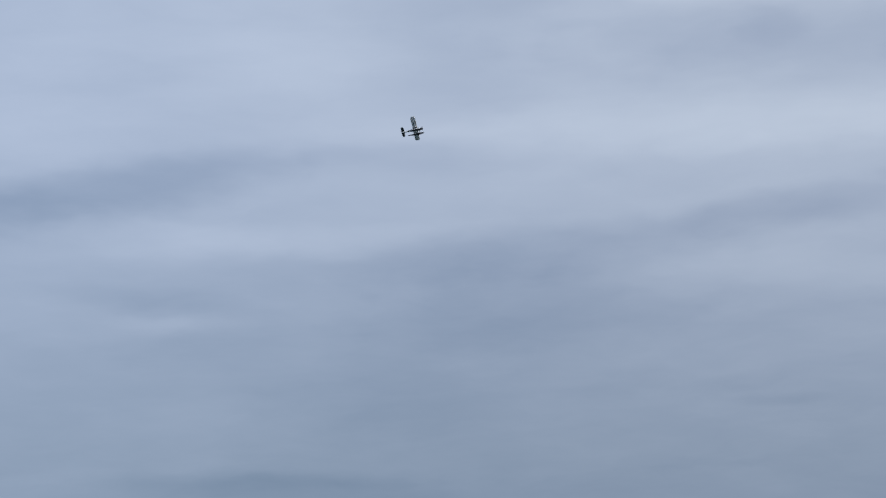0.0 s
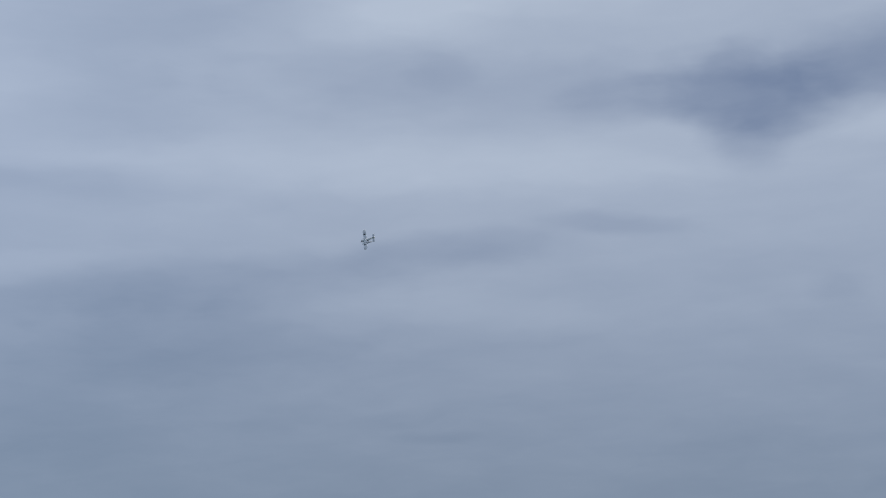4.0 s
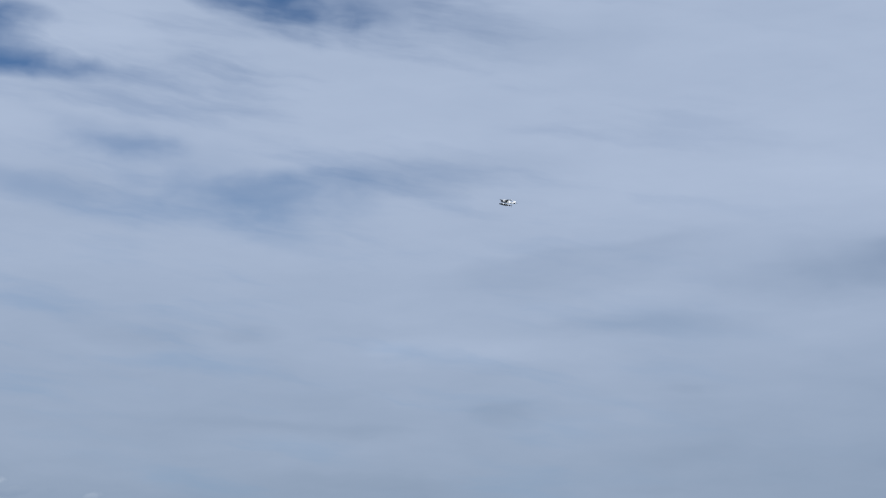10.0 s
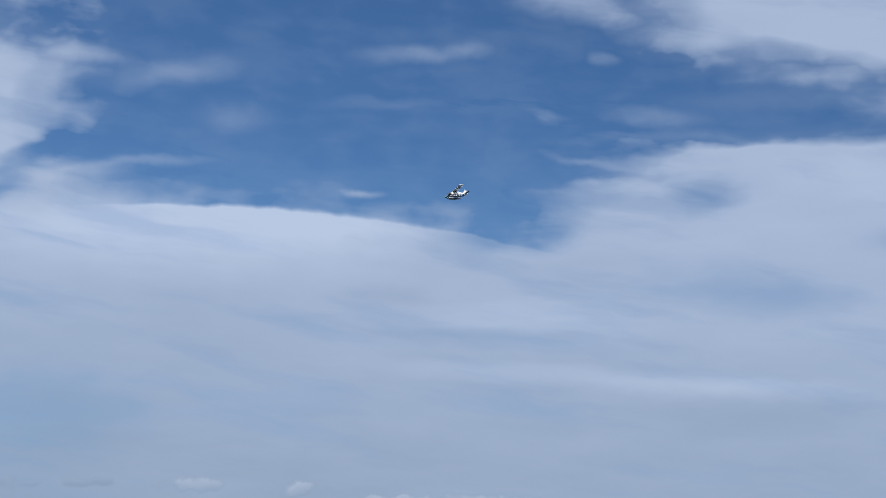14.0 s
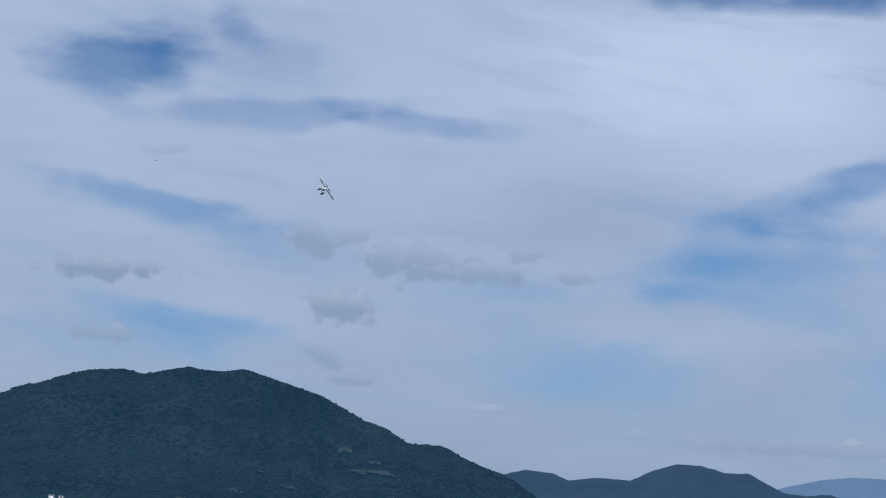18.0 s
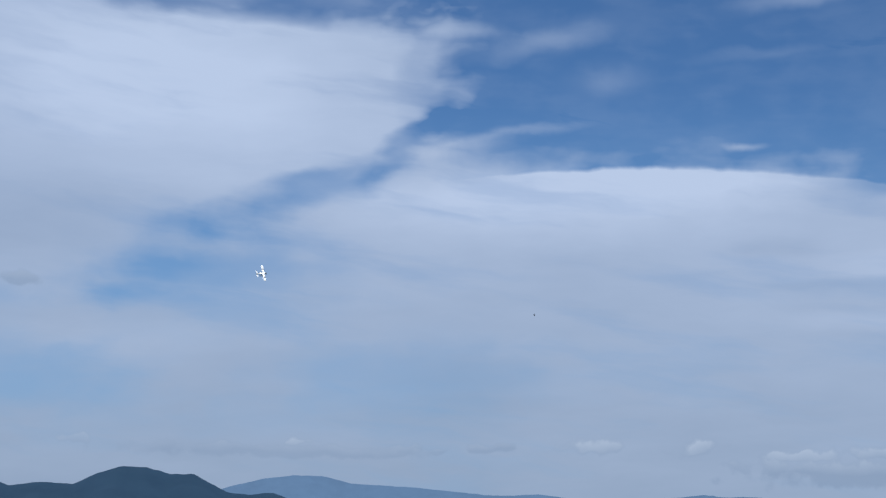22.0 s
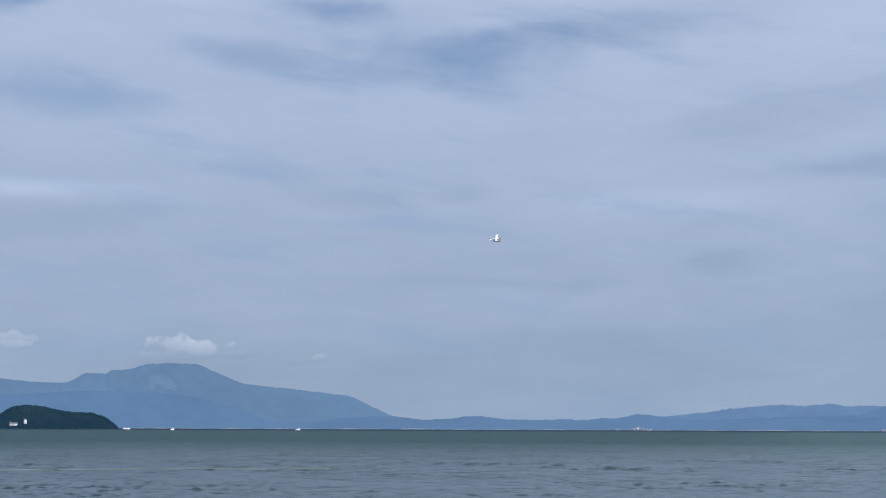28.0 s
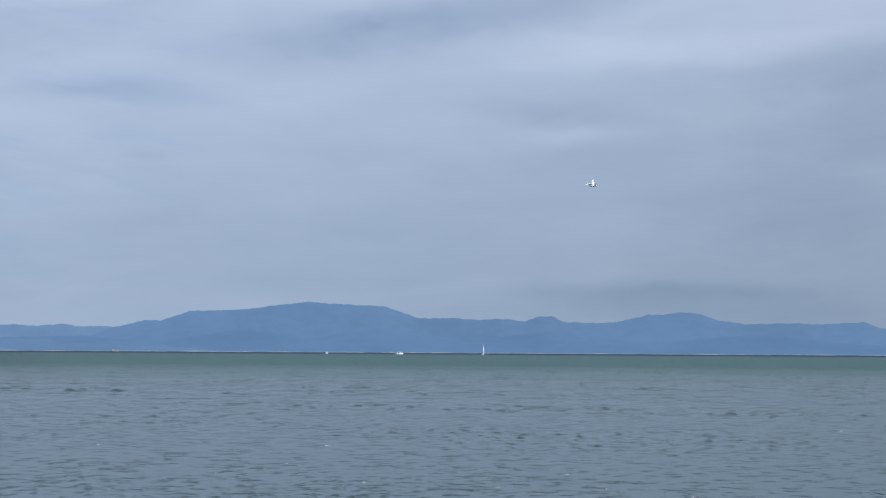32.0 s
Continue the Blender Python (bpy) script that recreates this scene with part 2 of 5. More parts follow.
    wisp(-64.43, 15.75, 5.6, 0.38, 0.38, 4.7, -0.39)
    wisp(-69.35, 15.6, 2.28, 0.21, 0.21, -8.7, -0.27)
    wisp(-68.7, 14.72, 3.79, 0.34, 0.75, 5.3, -0.47)
    wisp(-74.34, 19.22, 2.11, 0.45, 0.45, 1.4, -0.16)
    wisp(-66.8, 17.13, 2.59, 0.41, 0.41, -2.9, -0.25)
    wisp(-70.79, 17.09, 0.5, 0.34, 0.34, -13.9, -0.16)
    wisp(-61.95, 17.77, 5.86, 0.55, 0.55, 1.5, -0.12)
    wisp(-64.77, 19.59, 4.58, 1.17, 1.17, -13.1, -0.33)
    wisp(-63.92, 15.86, 5.21, 0.34, 0.34, 9.9, -0.39)
    wisp(-55.83, 17.6, 8.47, 1.03, 1.03, -12.5, -0.27)
    wisp(-53.39, 17.1, 2.45, 0.41, 0.41, -5.8, -0.16)
    keep("gap")
    # light and dark in the cloud sheet
    state["tone"] = base
    tone(-21.22, 12.23, 9.63, 1.17, 1.58, 9.6, -0.34, 0.2)
    tone(-11.37, 13.34, 5.39, 0.89, 1.17, 1.9, -0.13, 0.1)
    tone(-19.87, 8.28, 5.61, 1.03, 0.48, -5.5, -0.07, 0.1)
    tone(-15.99, 16.39, 6.87, 2.4, 2.4, -6.8, 0.1, 0.1)
    tone(-16.51, 10.2, 6.95, 1.3, 1.3, 4.1, 0.07, 0.1)
    tone(-19.85, 7.44, 3.39, 0.55, 0.62, 3.2, 0.04, 0.1)
    tone(-15.83, 1.95, 11.88, 0.75, 2.06, 0.5, -0.14, 0.1)
    tone(-11.98, 4.88, 6.08, 2.06, 2.06, 2.4, -0.09, 0.1)
    tone(0.94, 4.82, 2.4, 0.31, 0.34, 2.5, -0.09, 0.1)
    tone(1.81, 7.73, 6.14, 1.54, 1.2, 0.5, -0.07, 0.1)
    tone(-0.25, 19.44, 5.1, 1.89, 1.71, 1.6, 0.26, 0.1)
    tone(5.75, 20.08, 8.63, 1.54, 1.54, -4.1, 0.17, 0.1)
    tone(-0.47, 14, 18.03, 1.44, 1.44, -0.7, 0.23, 0.1)
    tone(1.98, 16.86, 12.19, 1.89, 2.06, -0.4, -0.22, 0.1)
    tone(12.27, 16.08, 4.37, 2.4, 1.54, -4.7, -0.44, 0.3)
    tone(14.2, 16.88, 9.23, 2.4, 2.4, -0.7, -0.16, 0.1)
    tone(12.3, 14.98, 2.25, 1.37, 1.58, 0.2, -0.31, 0.2)
    tone(17.46, 17.15, 6.26, 2.06, 2.06, 5.4, -0.42, 0.2)
    tone(7.86, 16.34, 3.31, 1.37, 1.23, -7.8, -0.21, 0.1)
    tone(1.48, 17.4, 1.76, 0.96, 0.96, -9.6, -0.13, 0.1)
    tone(4.24, 21.91, 7.98, 1.71, 1.65, -2.3, -0.16, 0.1)
    tone(13.82, 22.74, 5.82, 2.06, 1.44, -11.3, -0.47, 0.25)
    tone(-8.43, 18.96, 7.04, 2.57, 2.57, 8.1, -0.17, 0.1)
    tone(-9.4, 16.11, 5.36, 2.06, 2.06, 4.5, -0.13, 0.1)
    tone(-7.17, 10.11, 8.15, 1.23, 1.89, 7.3, -0.22, 0.1)
    tone(-7.86, 7.83, 9.58, 2.4, 2.4, 4.4, -0.2, 0.1)
    tone(1.81, 11.33, 6.2, 0.89, 1.1, 2.6, -0.22, 0.1)
    tone(7.29, 12.05, 4.08, 0.55, 0.62, -3.6, -0.18, 0.1)
    tone(3.35, 9.07, 11.09, 1.03, 1.03, -0.4, 0.09, 0.1)
    tone(18.86, 20.83, 3.29, 2.4, 2.4, -46.4, 0.36, 0.1)
    tone(17.38, 15.11, 4.36, 0.96, 0.96, 0.6, 0.16, 0.1)
    tone(15.14, 9.73, 1.48, 0.96, 0.96, -3.1, -0.09, 0.1)
    tone(-8.96, 22.53, 6.57, 2.06, 2.06, 8, 0.08, 0.1)
    tone(-29.08, 10.79, 6.92, 1.58, 1.71, 7.4, -0.18, 0.1)
    tone(-23.96, 11.14, 2.1, 1.03, 1.37, 7.7, -0.05, 0.1)
    tone(-38.31, 11.11, 7.56, 0.48, 1.99, 9.9, -0.15, 0.2)
    tone(-43.26, 14, 7.26, 1.03, 1.17, 7.2, -0.21, 0.1)
    tone(-39.49, 18.29, 6.52, 1.17, 1.17, 2.3, -0.17, 0.1)
    tone(-35.55, 8.81, 5.99, 0.55, 0.62, 0.7, -0.09, 0.1)
    tone(-44.84, 7.91, 1.33, 0.34, 0.41, 0.1, 0.1, 0.1)
    tone(-29.25, 13.7, 12.13, 1.89, 2.06, 2.4, 0.1, 0.1)
    tone(-34.47, 6.58, 1.25, 0.27, 0.31, 0.8, -0.07, 0.1)
    tone(-40.71, 5.53, 1.63, 0.48, 0.55, -3.1, -0.08, 0.1)
    tone(-45.45, 4.81, 2.48, 0.41, 0.41, 2.9, -0.07, 0.1)
    tone(-18.82, 6.56, 4.63, 1.03, 1.03, 0.3, -0.06, 0.1)
    tone(-20.1, 10.37, 6.1, 0.86, 1.03, 4.7, 0.06, 0.1)
    tone(-56.47, 12.74, 4.66, 0.96, 0.89, -4.8, -0.11, 0.1)
    tone(-50.39, 12.88, 3.99, 0.96, 1.37, 5.4, -0.13, 0.1)
    tone(-49.45, 8.21, 1.54, 0.48, 0.55, 0.5, -0.08, 0.1)
    tone(-62.49, 7.21, 4.78, 0.86, 0.86, 0.2, -0.05, 0.1)
    tone(-43.88, 7.72, 6.33, 0.75, 0.82, -1.7, 0.06, 0.1)
    tone(-59.39, 9.93, 5.74, 1.3, 1.37, 2.2, 0.05, 0.1)
    tone(-55.33, 17.85, 5.47, 2.57, 2.57, -2.9, 0.09, 0.1)
    tone(-59.13, 15.24, 2.38, 1.37, 1.23, -0.4, 0.08, 0.1)
    tone(-63.85, 7.91, 6.67, 0.41, 0.55, -1.6, 0.1, 0.1)
    tone(-68.35, 10.15, 8.73, 1.65, 1.65, -2.8, 0.08, 0.1)
    tone(-49.74, 8.15, 1.77, 0.69, 0.69, -9.1, -0.05, 0.1)
    tone(-63.81, 6.61, 3.87, 0.62, 0.69, 1.2, -0.06, 0.1)
    tone(-53.29, 7.77, 3.3, 0.48, 0.55, -4.5, -0.05, 0.1)
    tone(-83.24, 12.57, 11.98, 1.23, 2.57, 3.1, 0.31, 0.2)
    tone(-80.64, 13.12, 9.06, 0.55, 0.82, -0.5, 0.26, 0.1)
    tone(-72.3, 10.17, 5.33, 0.82, 0.89, 2.3, 0.16, 0.1)
    tone(-69.28, 8.24, 10.76, 0.48, 0.62, -1.3, 0.2, 0.1)
    tone(-76.2, 10.79, 2.68, 0.45, 0.51, 0.9, -0.12, 0.1)
    tone(-72.77, 9.54, 6.02, 0.38, 0.41, 2.2, -0.1, 0.1)
    tone(-87.11, 5.63, 4.2, 2.4, 2.06, 7.7, -0.1, 0.1)
    tone(-97.9, 16.12, 10.2, 5.83, 5.83, -10.2, 0.26, 0.1)
    tone(-82.28, 13.11, 10.01, 1.03, 1.71, 0.2, 0.21, 0.1)
    tone(-103.25, 10.98, 5.62, 1.71, 1.71, 5.8, -0.1, 0.1)
    tone(-99.04, 6.93, 5.72, 1.03, 1.37, -1.1, 0.07, 0.1)
    tone(-99.94, 16.06, 12.58, 3.09, 3.09, -3.7, 0.13, 0.1)
    tone(-100.51, 11.38, 5.26, 3.77, 3.09, 17.9, -0.07, 0.1)
    tone(-113.42, 6.89, 8.2, 1.03, 1.03, 2.7, 0.08, 0.1)
    tone(-58.94, 2.14, 11.54, 2.06, 2.4, -0.1, -0.12, 0.1)
    tone(-46.19, 2.14, 10.23, 2.06, 2.06, 1.3, -0.1, 0.1)
    tone(-63.04, 7.81, 4.78, 0.55, 0.62, 1.3, 0.09, 0.1)
    tone(-41.38, 7.87, 5.32, 0.62, 0.69, -1.3, 0.06, 0.1)
    tone(-47.61, 5.05, 5.13, 0.34, 0.41, -1.1, -0.08, 0.1)
    tone(-40.55, 5.66, 1.63, 0.62, 0.69, -5.5, -0.06, 0.1)
    tone(-42.87, 3.27, 7.35, 1.37, 1.37, -2.3, -0.04, 0.1)
    tone(-52.72, 7.91, 3.21, 0.62, 0.62, 0.1, -0.04, 0.1)
    tone(-36.32, 8.92, 3.91, 0.82, 0.89, 4.4, -0.05, 0.1)
    tone(-46.13, 5.71, 3.81, 1.03, 1.3, -15.6, -0.04, 0.1)
    tone(-39.25, 5.79, 3.88, 0.41, 0.51, 0.4, -0.05, 0.1)
    tone(-34.95, 4.27, 3.05, 0.62, 0.69, 0.5, -0.04, 0.1)
    tone(-28.05, 10.34, 5.84, 1.54, 1.71, 1.2, -0.05, 0.1)
    tone(-41.22, 7.91, 3.89, 0.89, 0.89, -3.3, 0.04, 0.1)
    tone(-30.2, 2.28, 7.76, 0.62, 0.69, 1.7, -0.04, 0.1)
    tone(-26.37, 10.92, 6.89, 1.51, 1.71, 8, -0.07, 0.1)
    tone(-20.36, 8.13, 5.29, 0.89, 0.48, -5, -0.09, 0.1)
    tone(-13.41, 9.46, 8.08, 0.96, 1.23, 3.1, -0.09, 0.1)
    tone(-13.88, 10.36, 8.77, 0.89, 0.96, 1.5, 0.09, 0.1)
    tone(-20.17, 7.57, 2.22, 0.34, 0.41, -3.7, 0.07, 0.1)
    tone(-17.35, 2.18, 9.39, 0.38, 0.48, -0.3, -0.03, 0.1)
    tone(-13.45, 2.52, 8.01, 1.3, 1.3, -1.1, -0.02, 0.1)
    tone(-36.86, 8.82, 4.52, 0.69, 0.75, 0.6, -0.04, 0.1)
    keep("tone", top=1.18)
    # small cumulus: a mask, and how far each point is up its cloud
    state["mask"], state["lift"] = n.math("MULTIPLY", state["tone"], 0.0), n.math("MULTIPLY", state["tone"], 0.0)
    puff(-118.41, 8, 1.79, 0.46, 0.42, 1, 0.05, 0.95)
    puff(-111.47, 9.64, 0.89, 0.46, 0.57, -9.9, 0, 0.75)
    puff(-110.23, 9.71, 0.69, 0.23, 0.23, 7.6, 0, 0.5)
    puff(-107.56, 8.99, 1.83, 0.69, 0.65, 0.9, 0, 0.8)
    puff(-105.66, 8.76, 2.02, 0.38, 0.27, 0.9, 0, 0.75)
    puff(-104.08, 9.54, 0.79, 0.23, 0.27, 6.2, 0, 0.5)
    puff(-102.26, 8.8, 0.69, 0.27, 0.19, -2.5, 0, 0.6)
    puff(-110.28, 7.33, 1.08, 0.61, 0.57, -0.9, 0.06, 0.95)
    puff(-118.19, 5.83, 1.31, 0.3, 0.3, 1.7, 0.12, 0.6)
    puff(-110.77, 5.58, 0.75, 0.3, 0.3, -20.2, 0.04, 0.6)
    puff(-109.64, 4.93, 0.78, 0.23, 0.19, 1.2, 0.06, 0.65)
    puff(-104.93, 4.22, 0.97, 0.19, 0.19, 2.5, 0.6, 0.55)
    puff(-116.73, 12.25, 0.87, 0.15, 0.15, 9.7, 0.1, 0.25)
    puff(-100.01, 3.63, 0.58, 0.21, 0.17, 0.9, 0.5, 0.5)
    puff(-93.26, 3.46, 4.67, 0.23, 0.27, 1, 0.1, 0.5)
    puff(-88.93, 3.63, 0.65, 0.19, 0.19, 5.5, 0.08, 0.5)
    puff(-87.68, 3.63, 0.32, 0.11, 0.11, 3.7, 0.08, 0.5)
    puff(-92.65, 3.83, 0.33, 0.11, 0.11, 5.6, 0.6, 0.5)
    puff(-86.46, 3.73, 0.53, 0.15, 0.15, 5, 0.08, 0.5)
    puff(-100.07, 3.64, 0.41, 0.17, 0.15, 3.7, 0.5, 0.45)
    puff(-92.59, 3.79, 0.39, 0.13, 0.11, 3.3, 0.7, 0.6)
    puff(-86.11, 3.76, 0.95, 0.17, 0.15, 3.8, 0.06, 0.6)
    puff(-82.34, 3.86, 0.89, 0.3, 0.23, 3.1, 0.5, 0.75)
    puff(-79.02, 3.86, 0.61, 0.25, 0.17, 1.9, 0.5, 0.6)
    puff(-82.41, 3.92, 0.71, 0.27, 0.19, 5.6, 0.5, 0.75)
    puff(-78.86, 3.86, 0.69, 0.23, 0.19, 5.6, 0.55, 0.7)
    puff(-73.71, 3.13, 3.77, 0.38, 0.5, -1.1, 0.08, 0.75)
    puff(-75.36, 3.66, 1.16, 0.25, 0.15, 0.5, 0.5, 0.7)
    puff(-72.07, 3.74, 2.13, 0.29, 0.17, -1.2, 0.42, 0.75)
    puff(-69.55, 2.69, 0.97, 0.19, 0.17, -2.1, 0.06, 0.5)
    puff(-67.72, 2.6, 0.52, 0.19, 0.17, 2.2, 0.5, 0.7)
    puff(-66.13, 2.49, 0.72, 0.19, 0.15, 3.1, 0.08, 0.5)
    puff(-64.87, 2.93, 0.82, 0.27, 0.19, 2.6, 0.5, 0.7)
    puff(-58.69, 2.75, 1.2, 0.3, 0.38, 1.4, 0.45, 0.75)
    puff(-60.02, 2.29, 0.94, 0.27, 0.19, 3.3, 0.15, 0.6)
    puff(-58.8, 2.72, 1.26, 0.32, 0.3, -2, 0.6, 0.85)
    puff(-57.8, 2.44, 1.72, 0.19, 0.19, 3.1, 0.2, 0.5)
    puff(-64.71, 2.79, 0.58, 0.19, 0.17, 2.8, 0.6, 0.7)
    puff(-54.35, 2.41, 0.45, 0.15, 0.15, 2.9, 0.5, 0.6)
    puff(-54.91, 2.22, 0.77, 0.11, 0.11, 4, 0.1, 0.4)

    # partly open sky breaks up into fibres
    thread = n.math("MULTIPLY", n.math("MULTIPLY", state["gap"], n.math("SUBTRACT", 1.0, state["gap"])), n.math("SUBTRACT", grain, 0.5))
    state["gap"] = n.math("MULTIPLY_ADD", thread, 2.2, state["gap"], clamp=True)
    veil = n.ramp(n.math("MULTIPLY_ADD", fibre, 0.5, n.math("MULTIPLY", fray, 0.5)), 0.4, 0.65, 1.0, 0.92)
    state["gap"] = n.math("MULTIPLY", state["gap"], veil)
    streak = n.noise(n.vec("MULTIPLY", n.mapped(n.xyz(bent[0], bent[1], 0.0), (0, 0, 0), -7.0, (1, 1, 1)), (0.16, 1.0, 1.0)), 0.75, 5.0, 0.55)["Fac"]
    faint = n.math("MULTIPLY", n.ramp(streak, 0.47, 0.72, 0.0, 0.26), n.math("MULTIPLY", n.ramp(turn, -24.0, -46.0), n.ramp(turn, -106.0, -94.0, 0.45, 1.0)))
    state["gap"] = n.math("MAXIMUM", state["gap"], n.math("MULTIPLY_ADD", state["gap"], 0.8, faint))
    state["tone"] = n.math("MULTIPLY", state["tone"], 0.85)
    lower = n.ramp(height, 14.0, 3.0, 0.0, 1.0, False)
    cloud = n.mix(state["tone"], n.mix(lower, CLOUD_DARK, CLOUD_LOW), CLOUD_LIGHT)
    dull = n.mix(state["tone"], n.mix(lower, DULL_DARK, DULL_LOW), DULL_LIGHT)
    cloud = n.mix(n.ramp(turn, -30.0, 5.0, 0.0, 0.8), cloud, dull)
    fluff = n.mix(n.math("MINIMUM", state["lift"], 1.0), PUFF_GREY, PUFF_WHITE)

    blue = n.add("ShaderNodeTexSky", sky_type="NISHITA", sun_disc=False, sun_elevation=radians(SUN_HEIGHT),
                 sun_rotation=radians(SUN_TURN), altitude=100.0, air_density=1.0, dust_density=0.6, ozone_density=2.2)
    clear = n.vec("MULTIPLY", blue.outputs[0], tuple(SKY_STRENGTH * c for c in SKY_TINT))
    haze = n.ramp(height, 16.0, 3.0, 0.0, 0.75, False)
    clear = n.mix(haze, clear, HAZE)
    colour = n.mix(state["gap"], cloud, clear)
    colour = n.mix(state["mask"], colour, fluff)
    back = n.add("ShaderNodeBackground")
    n.wire(colour, back.inputs["Color"])
    back.inputs["Strength"].default_value = 1.0
    n.wire(back.outputs[0], n.add("ShaderNodeOutputWorld").inputs["Surface"])


SKY_STRENGTH, SKY_TINT = 0.064, (0.58, 0.86, 1.17)
CLOUD_DARK, CLOUD_LOW, CLOUD_LIGHT = (0.19, 0.275, 0.43), (0.186, 0.266, 0.380), (0.514, 0.605, 0.775)
DULL_DARK, DULL_LOW, DULL_LIGHT = (0.185, 0.245, 0.39), (0.18, 0.242, 0.345), (0.552, 0.628, 0.746)
HAZE = (0.21, 0.37, 0.61)
PUFF_GREY, PUFF_WHITE = (0.262, 0.346, 0.482), (0.56, 0.64, 0.76)
build_sky()

sun = new("sun", bpy.data.lights.new("sun", "SUN"))
sun.data.energy, sun.data.angle, sun.data.color = 4.4, radians(0.9), (1.0, 0.975, 0.94)
a, e = radians(SUN_TURN), radians(SUN_HEIGHT)
sun.matrix_world = look((0, 0, 60), (-math.sin(a) * math.cos(e), -math.cos(a) * math.cos(e), 60 - math.sin(e)))


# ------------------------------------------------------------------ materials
# The ranges across the lake are a backdrop of distance, kilometres away; their faint blue glow is air haze put into
# emission.
def material(name, colour, rough=0.6, metal=0.0, vary=0.15, scale=3.0, bump=0.0, spots=None, haze_glow=None, coat=0.0):
    m = bpy.data.materials.new(name)
    m.use_nodes = True
    n = Nodes(m.node_tree)
    where = n.add("ShaderNodeTexCoord").outputs["Object"]
    shader = n.add("ShaderNodeBsdfPrincipled")
    big, small = n.noise(where, scale, 3.0)["Fac"], n.noise(where, scale * 9, 4.0)["Fac"]
    mixed = n.math("MULTIPLY_ADD", small, 0.4, n.math("MULTIPLY", big, 0.6))
    low = tuple(c * (1 - vary) for c in colour)
    high = tuple(min(1.0, c * (1 + vary)) for c in (spots or colour))
    tint = n.mix(n.ramp(mixed, 0.3, 0.7), low, high)
    n.wire(tint, shader.inputs["Base Color"])
    n.wire(n.ramp(small, 0.2, 0.8, rough * 0.85, min(1.0, rough * 1.15), False), shader.inputs["Roughness"])
    shader.inputs["Metallic"].default_value = metal
    shader.inputs["Coat Weight"].default_value = coat
    shader.inputs["Specular IOR Level"].default_value = 0.5 if rough < 0.85 else 0.04
    if bump:
        node = n.add("ShaderNodeBump")
        node.inputs["Strength"].default_value = bump
        n.wire(mixed, node.inputs["Height"])
        n.wire(node.outputs[0], shader.inputs["Normal"])
    # emission stands in for the hazy air before a distant surface
    if haze_glow:
        n.wire(n.mix(n.ramp(mixed, 0.3, 0.7), tuple(c * 0.94 for c in haze_glow), tuple(c * 1.06 for c in haze_glow)), shader.inputs["Emission Color"])
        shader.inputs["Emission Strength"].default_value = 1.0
    n.wire(shader.outputs[0], n.add("ShaderNodeOutputMaterial").inputs["Surface"])
    return m


